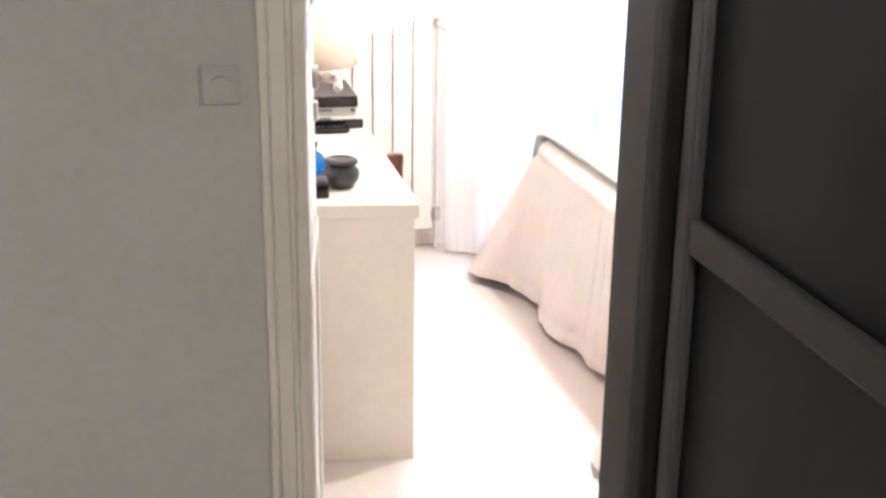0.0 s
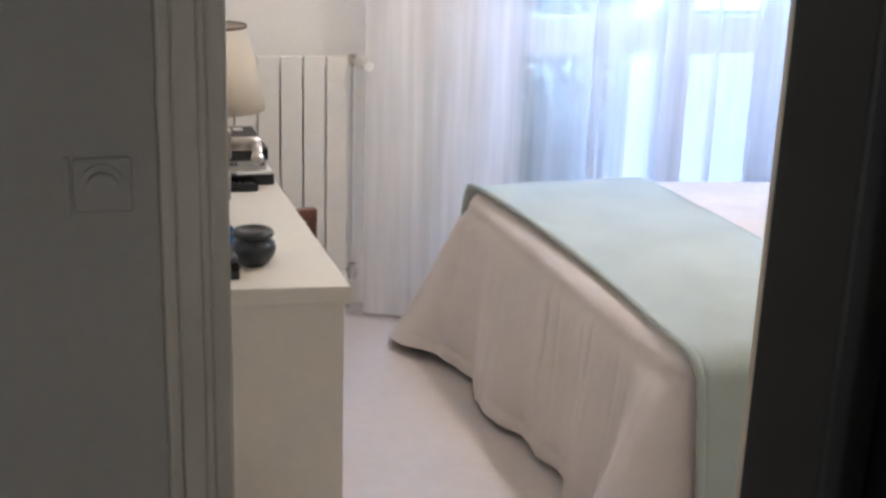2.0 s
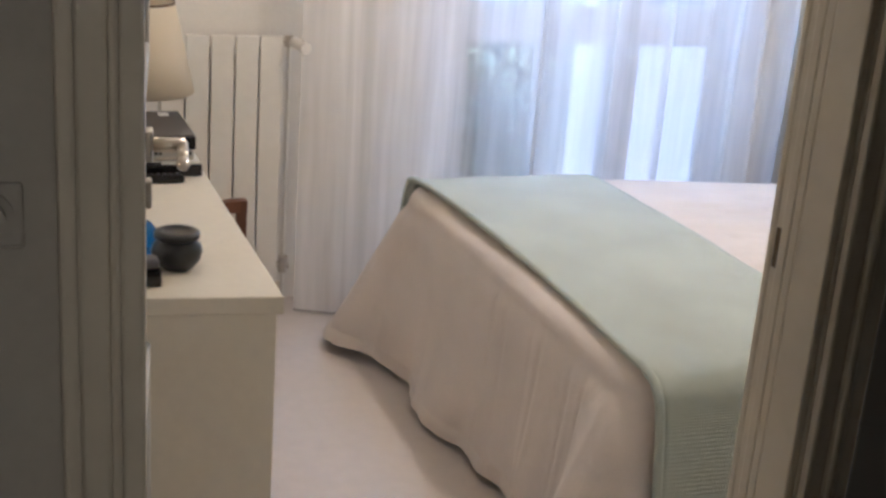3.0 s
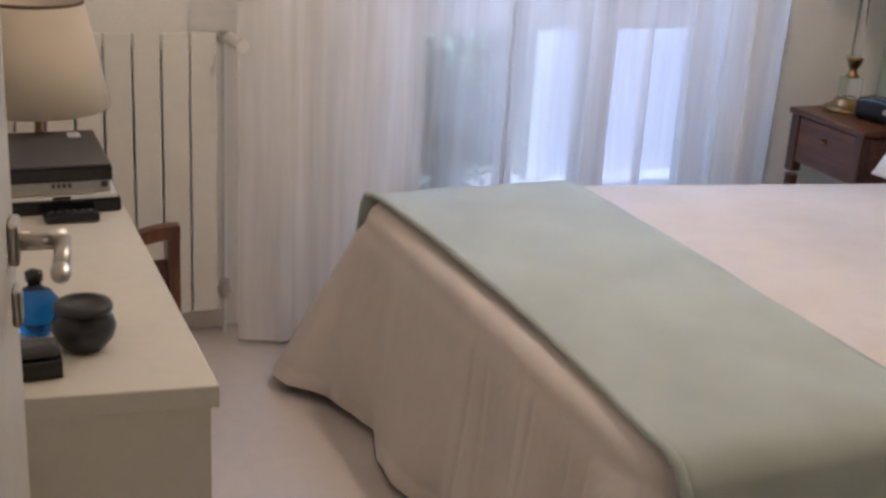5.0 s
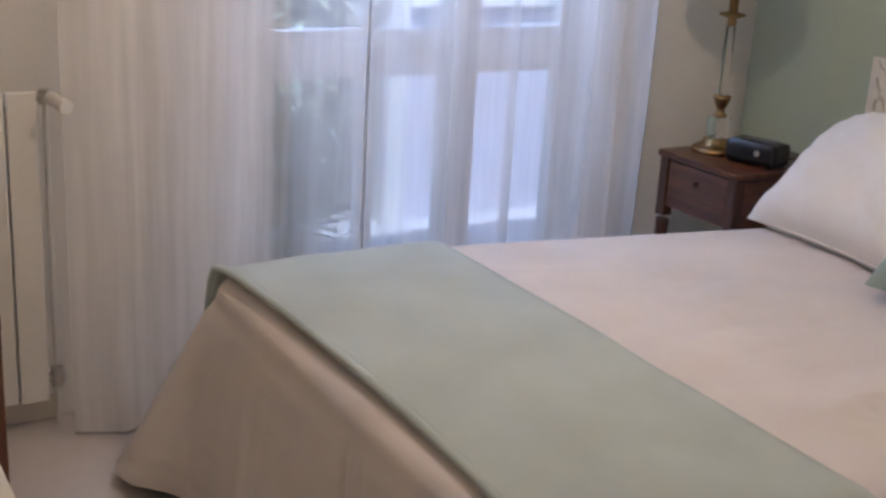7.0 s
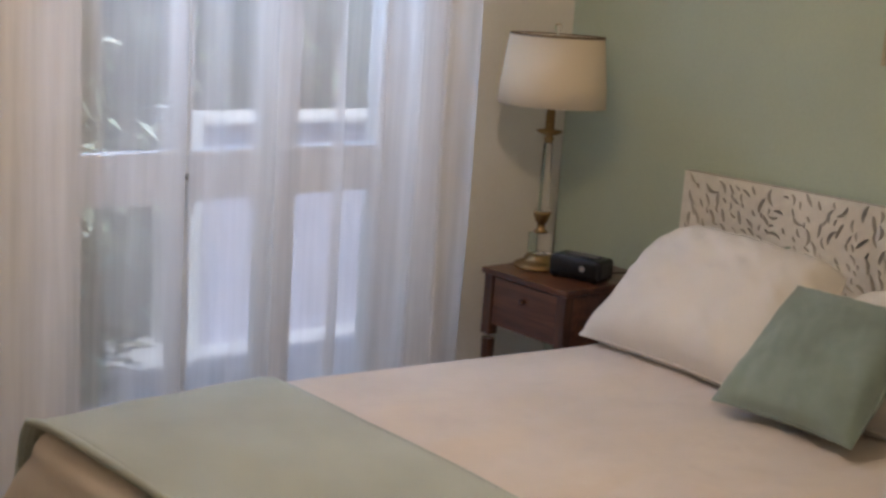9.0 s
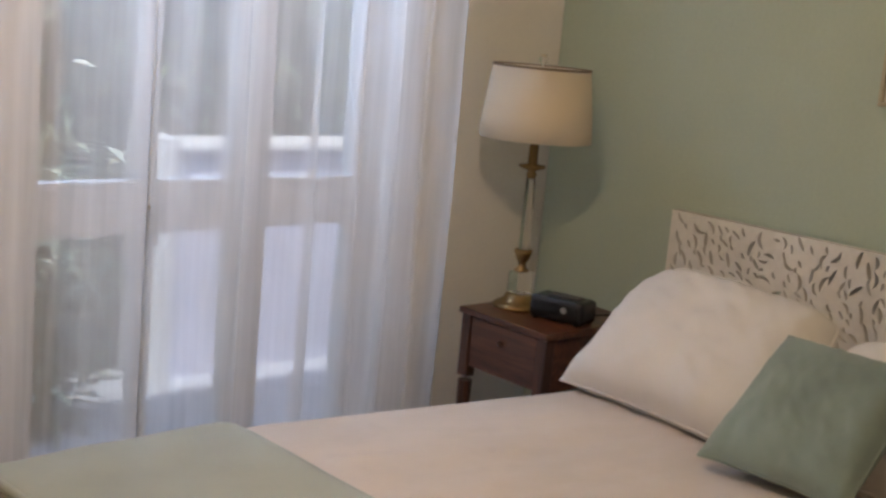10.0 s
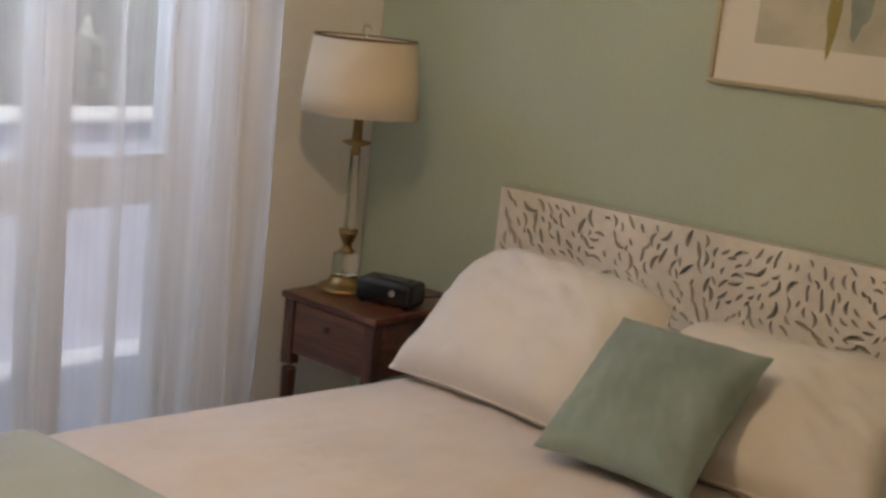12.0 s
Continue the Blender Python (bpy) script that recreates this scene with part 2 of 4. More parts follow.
def tube(points, r, seg=8, ring_closed=False):
    """A round cord swept along a line of points."""
    pts = [Vector(p) for p in points]
    rows = []
    n = len(pts)
    for i, p in enumerate(pts):
        a, b = (pts[i - 1], pts[(i + 1) % n]) if ring_closed else (pts[max(0, i - 1)], pts[min(n - 1, i + 1)])
        q = (b - a).to_track_quat("Z", "Y")
        rows.append([p + q @ Vector((r * math.cos(2 * math.pi * k / seg), r * math.sin(2 * math.pi * k / seg), 0)) for k in range(seg)])
    if ring_closed:
        rows.append(rows[0])
    bm = sheet(rows, closed_u=True)
    if ring_closed:
        bmesh.ops.remove_doubles(bm, verts=bm.verts, dist=1e-6)
    else:
        bmesh.ops.holes_fill(bm, edges=bm.edges)
    return bm


def sheet(points, closed_u=False):
    """A surface from a grid of points."""
    bm = bmesh.new()
    g = [[bm.verts.new(p) for p in row] for row in points]
    for a, b in zip(g, g[1:]):
        for i in range(len(a) - (0 if closed_u else 1)):
            j = (i + 1) % len(a)
            bm.faces.new((a[i], a[j], b[j], b[i]))
    return bm


def thicken(bm, t):
    bmesh.ops.recalc_face_normals(bm, faces=bm.faces)
    bmesh.ops.solidify(bm, geom=bm.faces[:], thickness=t)
    return bm


def spread(a, b, n):
    return [a + (b - a) * i / (n - 1) for i in range(n)]


def ease(a, b, v):
    t = min(1, max(0, (v - a) / (b - a)))
    return t * t * (3 - 2 * t)


# ---- the rooms ----
XL, XR, YW, YD0, YD1, HI = -1.02, 2.68, 3.70, 0.42, 0.54, 2.90
JL, JR, DH = -0.906, -0.145, 2.28
WX0, WX1, WZ0, WZ1 = 0.64, 1.90, 0.06, 2.45

setting("floor", block((-3.2, 3.6), (-3.3, 3.95), (-0.08, 0.0)), FLOOR, "pale polished floor running through hall and bedroom", "floor")
setting("ceiling", block((-3.2, 3.6), (-3.3, 3.95), (HI, HI + 0.1)), CEIL, "plain white painted ceiling", "ceiling")

bm = block((XL - 0.1, WX0), (YW, YW + 0.25), (0.003, HI - 0.003))
box(bm, (WX1, XR + 0.1), (YW, YW + 0.25), (0.003, HI - 0.003))
box(bm, (WX0, WX1), (YW, YW + 0.25), (WZ1, HI - 0.003))
box(bm, (WX0, WX1), (YW, YW + 0.25), (0.003, WZ0))
setting("wall_north", bm, PLASTER, "white plastered wall round the tall window", "wall")
setting("wall_east", block((XR, XR + 0.1), (YD1 + 0.003, YW - 0.003), (0.003, HI - 0.003)), GREEN, "pale mint green wall behind the bed", "wall")
setting("wall_west", block((XL - 0.1, XL), (YD1 + 0.003, YW - 0.003), (0.003, HI - 0.003)), PLASTER, "white plastered wall beside the dresser", "wall")

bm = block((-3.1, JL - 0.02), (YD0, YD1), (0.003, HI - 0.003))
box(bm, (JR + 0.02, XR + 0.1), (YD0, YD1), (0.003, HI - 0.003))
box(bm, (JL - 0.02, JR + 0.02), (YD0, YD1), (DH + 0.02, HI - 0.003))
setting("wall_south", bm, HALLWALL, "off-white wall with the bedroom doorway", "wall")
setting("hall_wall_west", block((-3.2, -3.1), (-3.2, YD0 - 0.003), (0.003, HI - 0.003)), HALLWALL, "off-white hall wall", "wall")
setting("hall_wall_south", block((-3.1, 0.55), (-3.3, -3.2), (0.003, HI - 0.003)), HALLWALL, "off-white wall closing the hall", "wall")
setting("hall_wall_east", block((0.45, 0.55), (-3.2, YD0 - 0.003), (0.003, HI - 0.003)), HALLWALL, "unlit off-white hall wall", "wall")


def casing(x0, x1, outer, y):
    """Moulded architrave beside an opening; steps from thin at the opening to a raised outer bead."""
    s = 1 if x1 > x0 else -1
    bm = bmesh.new()
    for a, b, d in ((0.0, 0.30, 0.014), (0.30, 0.42, 0.022), (0.42, 0.80, 0.018), (0.80, 1.0, 0.030)):
        p, q = sorted((x0 + s * a * abs(x1 - x0), x0 + s * b * abs(x1 - x0)))
        lo, hi = sorted((y, y + outer * d))
        box(bm, (p, q), (lo, hi), (0.003, DH + 0.06), 0.004)
    return bm


frame_ = thing("door_frame", (JL, YD0, 0), "cream painted door frame with moulded architrave", "door frame", kind="structure")
part("architrave", casing(JL, JL - 0.074, -1, YD0), TRIM, frame_)
part("architrave", casing(JR, JR + 0.085, -1, YD0), TRIM, frame_)
part("architrave", casing(JR, JR + 0.085, 1, YD1), TRIM, frame_)
bm = block((JL - 0.02, JL), (YD0 + 0.001, YD1 - 0.001), (0.003, DH))
part("jamb", bm, TRIM, frame_)
bm = block((JR, JR + 0.02), (YD0 + 0.001, YD1 - 0.001), (0.003, DH))
box(bm, (JR - 0.012, JR), (YD0 + 0.004, YD0 + 0.062), (0.003, DH), 0.003)
part("jamb", bm, TRIM, frame_)
for a, b, d in ((0.066, 0.082, 0.008), (0.086, 0.104, 0.005)):
    bm = block((JR - d, JR - 0.0005), (YD0 + a, YD0 + b), (0.003, DH - 0.003), 0.003)
    part("jamb_bead", bm, TRIM, frame_)
part("head", block((JL, JR), (YD0 + 0.001, YD1 - 0.001), (DH, DH + 0.02)), TRIM, frame_)
part("strike_plate", block((JR - 0.003, JR), (YD1 - 0.015, YD1 - 0.005), (1.225, 1.275), 0.001), BROWN, frame_, "dark bronze strike plate let into the jamb")

# open door leaf, swung into the room
ang = math.atan2(0.088, 0.64)
leaf = thing("door_1", (JL + 0.005, YD1 + 0.02, 0), "white painted door standing open against the dresser end", "door", kind="structure")
lx, ly = JL + 0.005, YD1 + 0.02


def swung(bm):
    """Turns a shape drawn with the leaf along +y at its hinge."""
    for v in bm.verts:
        x, y = v.co.x, v.co.y
        v.co.x = lx + x * math.cos(ang) + y * math.sin(ang)
        v.co.y = ly - x * math.sin(ang) + y * math.cos(ang)
    return bm


part("door_leaf", swung(block((-0.045, 0.0), (0.0, 0.72), (0.012, DH - 0.01), 0.003)), DOORPAINT, leaf)
bm = bmesh.new()
for z0, z1 in ((0.18, 0.92), (1.36, DH - 0.16)):
    for a, b, c, d in ((0.12, 0.15, z0, z1), (0.57, 0.60, z0, z1), (0.12, 0.60, z0, z0 + 0.03), (0.12, 0.60, z1 - 0.03, z1)):
        box(bm, (0.0, 0.008), (a, b), (c, d), 0.003)
part("panel_moulding", swung(bm), DOORPAINT, leaf)
part("edge_plate", swung(block((-0.036, -0.010), (0.72, 0.7225), (1.12, 1.34), 0.0005)), CHROME, leaf, "nickel lock plate on the door edge")
rose = part("handle_rose", swung(block((0.0, 0.012), (0.630, 0.672), (1.198, 1.246), 0.004)), CHROME, leaf, "nickel handle rose")
bm = rod(bmesh.new(), (0.012, 0.651, 1.222), (0.060, 0.651, 1.222), 0.012)
rod(bm, (0.056, 0.655, 1.222), (0.056, 0.57, 1.216), 0.0085, 16)
bmesh.ops.create_uvsphere(bm, u_segments=16, v_segments=10, radius=0.0105, matrix=Matrix.Translation((0.056, 0.566, 1.215)) @ Matrix.Diagonal((1, 1.9, 1, 1)))
part("lever", swung(bm), CHROME, leaf, "curved nickel lever", smooth=True)
bm = block((0.0, 0.010), (0.635, 0.667), (1.124, 1.168), 0.004)
part("key_rose", swung(bm), CHROME, leaf, "nickel keyhole plate")

# wall switch beside the doorway
sw = thing("light_switch", (-1.031, YD0, 1.34), "white square light switch on the hall wall", "light switch")
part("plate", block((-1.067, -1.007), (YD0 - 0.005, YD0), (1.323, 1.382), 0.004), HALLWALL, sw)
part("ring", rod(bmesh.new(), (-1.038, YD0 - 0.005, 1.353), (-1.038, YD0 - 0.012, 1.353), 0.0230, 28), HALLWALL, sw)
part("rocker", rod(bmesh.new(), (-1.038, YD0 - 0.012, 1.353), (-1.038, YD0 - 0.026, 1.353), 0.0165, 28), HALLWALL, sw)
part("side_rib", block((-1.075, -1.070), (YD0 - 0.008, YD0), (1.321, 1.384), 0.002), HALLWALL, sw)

# dark panelled cupboard in the hall
cup = thing("hall_cupboard", (-0.58, -0.6, 0), "tall dark slate cupboard with grey frame in the unlit hall", "cupboard")
part("carcass", block((-0.572, 0.44), (-2.40, -0.176), (0.0, 2.5), 0.004), CABINET, cup)
part("end_post", block((-0.611, -0.573), (-0.266, -0.173), (0.0, 2.5), 0.004), CABFRAME, cup, "grey end post")
for y1 in (-0.340, -1.002, -1.662):
    y0 = y1 - 0.64
    door = part("door", block((-0.590, -0.5725), (y0, y1), (0.06, 2.46), 0.002), CABINET, cup)
    for a, b in ((y1 - 0.030, y1), (y0, y0 + 0.030)):
        part("stile", block((-0.606, -0.591), (a, b), (0.06, 2.46), 0.004), CABFRAME, door)
    for z in (0.06, 1.315, 2.41):
        part("rail", block((-0.605, -0.591), (y0 + 0.031, y1 - 0.031), (z, z + 0.038), 0.004), CABFRAME, door)

# tall window with three leaves
win = thing("window_1", ((WX0 + WX1) / 2, 3.80, WZ0), "tall white window with three glazed leaves behind sheer curtains", "window", kind="structure")
bm = block((WX0, WX0 + 0.05), (3.76, 3.84), (WZ0, WZ1), 0.004)
box(bm, (WX1 - 0.05, WX1), (3.76, 3.84), (WZ0, WZ1), 0.004)
box(bm, (WX0 + 0.05, WX1 - 0.05), (3.76, 3.84), (WZ1 - 0.05, WZ1), 0.004)
box(bm, (WX0 + 0.05, WX1 - 0.05), (3.76, 3.84), (WZ0, WZ0 + 0.05), 0.004)
part("window_frame", bm, WINPAINT, win)
part("window_sill", block((WX0 + 0.002, WX1 - 0.002), (3.84, 3.99), (WZ0 - 0.01, WZ0 + 0.02), 0.004), MASONRY, win)
for x0, x1, w in ((WX0 + 0.055, 1.055, 0.028), (1.059, 1.449, 0.105), (1.453, WX1 - 0.055, 0.028)):
    bm = bmesh.new()
    for a, b in ((x0, x0 + 0.028), (x1 - w, x1)):
        box(bm, (a, b), (3.775, 3.825), (WZ0 + 0.055, WZ1 - 0.055), 0.004)
    for z0, z1 in ((WZ0 + 0.055, WZ0 + 0.15), (0.99, 1.15), (WZ1 - 0.12, WZ1 - 0.055)):
        box(bm, (x0 + 0.028, x1 - w), (3.777, 3.823), (z0, z1), 0.004)
    lf = part("leaf_frame", bm, WINPAINT, win)
    for z0, z1 in ((WZ0 + 0.15, 0.99), (1.15, WZ1 - 0.12)):
        g = part("pane", block((x0 + 0.024, x1 - w + 0.004), (3.798, 3.802), (z0 - 0.004, z1 + 0.004)), PANE, lf)
        g.visible_shadow = False
bm = rod(bmesh.new(), (1.072, 3.775, 1.07), (1.072, 3.745, 1.07), 0.010)
rod(bm, (1.072, 3.748, 1.075), (1.072, 3.748, 0.96), 0.009)
part("window_handle", bm, CHROME, win, "nickel window handle")

# skirting
bm = block((XL + 0.001, -0.001), (YW - 0.014, YW - 0.001), (0.002, 0.075), 0.003)
box(bm, (2.02, XR - 0.016), (YW - 0.014, YW - 0.001), (0.002, 0.075), 0.003)
setting("baseboard", bm, TRIM, "low cream skirting board", "baseboard")

# ---- curtains ----


def curtain(x0, x1, seed, lift):
    """A hanging sheer panel with uneven folds and a wavy hem."""
    rnd = random.Random(seed)
    waves = [(rnd.uniform(0.7, 1.3) * w, rnd.uniform(0, 6.3), a) for w, a in (((8, 0.022), (15, 0.028), (27, 0.011), (41, 0.006)) if seed == 3 else ((9, 0.020), (19, 0.030), (33, 0.016), (52, 0.006)))]
    n = int((x1 - x0) * 150)
    rows = []
    for z in [0.0, 0.03, 0.10, 0.25, 0.5, 0.8, 1.1, 1.5, 2.0, 2.5, 2.62]:
        row = []
        for i in range(n + 1):
            x = x0 + (x1 - x0) * i / n
            free = 0.55 + 0.45 * (1 - z / 2.62)
            y = 3.535 + free * sum(a * math.sin(w * x * (1 + 0.03 * math.sin(z + p)) + p + 0.25 * z) for w, p, a in waves)
            sx = (0.010 + (0.036 * ease(1.12, 1.30, x) if seed == 11 else 0)) * free * math.sin(38 * x + seed + 0.3 * z + 1.4 * math.sin(7 * x))
            hem = 0.006 + lift * (0.5 + 0.5 * math.sin(9 * x + seed)) if z == 0.0 else 0
            row.append((x + sx, y, max(z, hem) if z else hem))
        rows.append(row)
    return sheet(rows)


for x0, x1, seed, lift, n in ((-0.005, 0.914, 3, 0.035, 0), (0.922, 2.105, 11, 0.02, 1)):
    c = thing("curtain", ((x0 + x1) / 2, 3.535, 0), "sheer white voile curtain hanging in loose folds to the floor", "curtain", "curtains at the window")
    part("panel", curtain(x0, x1, seed, lift), SHEER, c, smooth=True)
    low = curtain(x0, x1, seed, lift)
    low.verts.ensure_lookup_table()
    n = int((x1 - x0) * 150) + 1
    part("hem", tube([v.co.copy() for v in low.verts[:n]], 0.004, 6), HEM, c, "hem coloured grey for the shadow gap under it", smooth=True)
    low.free()
    part("heading_tape", block((x0, x1), (3.52, 3.55), (2.60, 2.66), 0.004), PILLOW, c)
rail_ = thing("curtain_rail", (1.05, 3.535, 2.68), "white curtain rail above the window", "curtain rail")
part("track", block((-0.10, 2.22), (3.51, 3.56), (2.665, 2.70), 0.005), WINPAINT, rail_)
for x in (0.1, 1.05, 2.0):
    part("bracket", block((x - 0.015, x + 0.015), (3.56, YW - 0.001), (2.67, 2.695), 0.003), WINPAINT, rail_)

# ---- radiator ----
rad = thing("radiator", (-0.45, 3.60, 0.08), "white enamelled aluminium radiator under bare wall", "radiator")
for i in range(9):
    x1 = -0.053 - i * 0.0865
    bm = block((x1 - 0.0800, x1), (3.585, 3.597), (0.108, 1.027), 0.003)
    box(bm, (x1 - 0.052, x1 - 0.028), (3.597, 3.665), (0.12, 1.012), 0.004)
    part("section", bm, ENAMEL, rad)
for z in (0.96, 0.17):
    part("header_pipe", rod(bmesh.new(), (-0.83, 3.635, z), (-0.045, 3.635, z), 0.018), ENAMEL, rad)
for x in (-0.75, -0.2):
    for z in (0.2, 0.90):
        part("wall_bracket", block((x - 0.01, x + 0.01), (3.66, YW), (z, z + 0.03), 0.002), ENAMEL, rad)
valve = part("valve", rod(rod(bmesh.new(), (-0.055, 3.625, 1.008), (-0.002, 3.60, 1.008), 0.013, 14), (-0.026, 3.61, 0.988), (-0.026, 3.61, 1.028), 0.016, 14), CHROME, rad, "nickel valve body")
bm = rod(bmesh.new(), (-0.014, 3.585, 1.008), (0.006, 3.490, 1.000), 0.020, 20)
part("knob", bm, KNOB, valve, "white valve knob")
part("riser_pipe", rod(bmesh.new(), (-0.018, 3.64, 1.00), (-0.018, 3.64, 0.003), 0.008, 12), ENAMEL, rad)
bm = rod(bmesh.new(), (-0.055, 3.625, 0.167), (0.0, 3.61, 0.167), 0.013, 14)
rod(bm, (-0.022, 3.615, 0.140), (-0.022, 3.615, 0.200), 0.017, 14)
part("return_valve", bm, CHROME, rad, "nickel return valve")

# ---- bed ----
BX0, BX1, BY0, BY1, BZ = 0.270, 2.56, 1.47, 3.15, 0.615


def bed_loop():
    """Outline of the bed top from the far head corner round the foot to the near head corner: place, outward way, and hem flare."""
    r, pts = 0.10, []
    for x in spread(BX1, BX0 + r, 26):
        pts.append((x, BY1, 0, 1))
    for i in range(1, 9):
        a = math.pi / 2 + math.pi / 2 * i / 8
        pts.append((BX0 + r + r * math.cos(a), BY1 - r + r * math.sin(a), math.cos(a), math.sin(a)))
    for y in spread(BY1 - r, BY0 + r, 260)[1:]:
        pts.append((BX0, y, -1, 0))
    for i in range(1, 9):
        a = math.pi + math.pi / 2 * i / 8
        pts.append((BX0 + r + r * math.cos(a), BY0 + r + r * math.sin(a), math.cos(a), math.sin(a)))
    for x in spread(BX0 + r, BX1, 26)[1:]:
        pts.append((x, BY0, 0, -1))
    return pts


HEM_Y = (1.50, 1.80, 1.92, 2.00, 2.09, 2.33, 2.55, 2.63, 2.75, 2.80, 3.00, 3.13)
HEM_OUT = (0.06, 0.055, 0.065, 0.030, 0.015, 0.045, 0.100, 0.095, 0.050, 0.045, 0.110, 0.190)


def narrowed(bm):
    """The cover is pulled in towards the head on its far side."""
    for v in bm.verts:
        if v.co.y > 2.3:
            v.co.y -= 0.19 * min(1, max(0, (v.co.x - 1.05) / 1.0)) * (v.co.y - 2.3) / (BY1 - 2.3)
    return bm


def flare(x, y, nx, ny):
    """How far the hem of the cover stands out from the bed's edge."""
    side = 0.07 + 0.012 * math.sin(17 * x)
    if nx > -0.02:
        return side
    foot = float(np.interp(y, HEM_Y, HEM_OUT)) + 0.005 * math.sin(21 * y)
    if ny > 0.02:
        base = side + (foot - side) * -nx
        return base + (0.275 - base) * math.exp(-((math.atan2(ny, -nx) - 0.55) / 0.42) ** 2)
    return foot + 0.21 * ease(1.74, 1.52, y) * ease(0.0, -0.8, nx)


loop = bed_loop()
rows = []
ROUND = 0.062
drop = [0.062, 0.075, 0.090, 0.11, 0.14, 0.18, 0.22, 0.27, 0.32, 0.38, 0.44, 0.50, 0.535, 0.545, 0.552, 0.559, 0.575, 0.592]
rows.append([(x - 0.10 * nx, y - 0.10 * ny, BZ) for x, y, nx, ny in loop])
for k in range(1, 9):
    a = math.pi / 2 * k / 9
    rows.append([(x - nx * ROUND * (1 - math.sin(a)), y - ny * ROUND * (1 - math.sin(a)), BZ - ROUND * (1 - math.cos(a))) for x, y, nx, ny in loop])
CREASES = [1.56 + 0.118 * i + 0.034 * math.sin(2.7 * i) for i in range(7)]
for d in drop:
    row = []
    k = (d - ROUND) / (0.592 - ROUND)
    stitch = -0.004 * math.exp(-((d - 0.547) / 0.006) ** 2)
    for x, y, nx, ny in loop:
        f = flare(x, y, nx, ny) * (0.9 * k + 0.1 * k ** 2) + 0.012 * ease(0, 0.1, k) + stitch
        f += 0.005 * k * math.sin(26 * (x + y)) + 0.002 * k * math.sin(57 * (x + y)) + 0.006 * noise.noise((2 * x, 5 * y, 4 * d)) * ease(0, 0.3, k)
        if nx < -0.5:
            fade = ease(2.50, 2.25, y) * ease(0.0, 0.14, k) * (1 - 0.65 * k)
            f -= fade * sum((0.005 if i % 3 else 0.009) * math.exp(-((y - c + 0.03 * k * math.sin(3 * i)) / 0.011) ** 2) for i, c in enumerate(CREASES))
        z = BZ - d * (1 - 0.03 * ease(2.75, 3.08, y) * max(0, -nx))
        row.append((x + nx * f, y + ny * f, max(z, 0.016 + 0.010 * abs(math.sin(8 * (x + y))))))
    rows.append(row)
bed = thing("bed", (1.45, 2.28, 0), "double bed made up with a cream quilted bedspread", "bed")
bm = sheet(rows)
top = []
for y in spread(BY1 - 0.10, BY0 + 0.10, 110):
    near = ease(BY1 - 0.10, BY1 - 0.30, y) * ease(BY0 + 0.10, BY0 + 0.30, y)
    top.append([(x, y, BZ + near * ease(BX0 + 0.1, BX0 + 0.3, x) * (0.25 + 0.75 * ease(0.92, 1.10, x)) * (0.010 + 0.007 * math.sin(2.2 * x + 1) * math.sin(3.1 * y) + 0.012 * noise.noise((3 * x, 9 * y, 0)) + 0.007 * noise.noise((7 * x, 19 * y, 2)) + 0.003 * noise.noise((26 * x, 34 * y, 5)))) for x in spread(BX0 + 0.10, BX1, 130)])
g = [[bm.verts.new(p) for p in row] for row in top]
for a, b in zip(g, g[1:]):
    for i in range(len(a) - 1):
        bm.faces.new((a[i], a[i + 1], b[i + 1], b[i]))
part("bedspread", narrowed(bm), COVER, bed, "cream bedspread reaching the floor", smooth=True)
part("mattress", block((BX0 + 0.08, BX1 + 0.02), (BY0 + 0.08, BY1 - 0.28), (0.26, BZ - 0.03), 0.04), PILLOW, bed)
part("base", block((BX0 + 0.09, BX1 + 0.01), (BY0 + 0.09, BY1 - 0.30), (0.04, 0.26), 0.01), WOODC, bed)
for x in (BX0 + 0.14, BX1 - 0.06):
    for y in (BY0 + 0.14, BY1 - 0.35):
        part("foot", block((x - 0.025, x + 0.025), (y - 0.025, y + 0.025), (0.0, 0.04)), WOODC, bed)

# folded wool throw across the foot of the bed
path = [(BY1 + 0.105, 0.30), (BY1 + 0.085, 0.40), (BY1 + 0.062, 0.50), (BY1 + 0.040, 0.575), (BY1 + 0.010, 0.618), (BY1 - 0.05, 0.634)]
path += [(y, 0.640 + 0.006 * math.sin(3.0 * y)) for y in spread(BY1 - 0.15, BY0 + 0.12, 24)]
path += [(BY0 + 0.05, 0.636), (BY0 - 0.005, 0.622), (BY0 - 0.038, 0.585), (BY0 - 0.055, 0.52), (BY0 - 0.075, 0.40), (BY0 - 0.095, 0.27), (BY0 - 0.115, 0.12), (BY0 - 0.12, 0.03)]
rows = []


def bowed(y):
    """The throw's edge draws in a little along the middle of the bed."""
    return 0.030 * math.sin(math.pi * min(1, max(0, (y - 1.55) / 1.6)))


for x in spread(0.303, 0.955, 30):
    near = ease(0.60, 0.303, x)
    rows.append([(x + near * bowed(y) + 0.004 * math.sin(4 * y + z), y, z + 0.007 * noise.noise((5 * x, 4 * y, 1)) - 0.002 * near) for y, z in path])
throw = thing("throw_blanket", (0.64, 2.28, 0.62), "pale mint wool throw laid across the foot of the bed", "blanket")
part("cloth", thicken(sheet(rows), 0.016), RUNNER, throw, smooth=True)
bm = tube([(0.300 + bowed(y) + 0.004 * math.sin(4 * y + z), y, z - 0.005) for y, z in path[1:-1]], 0.0115)
part("hem", bm, RUNNER, throw, smooth=True)


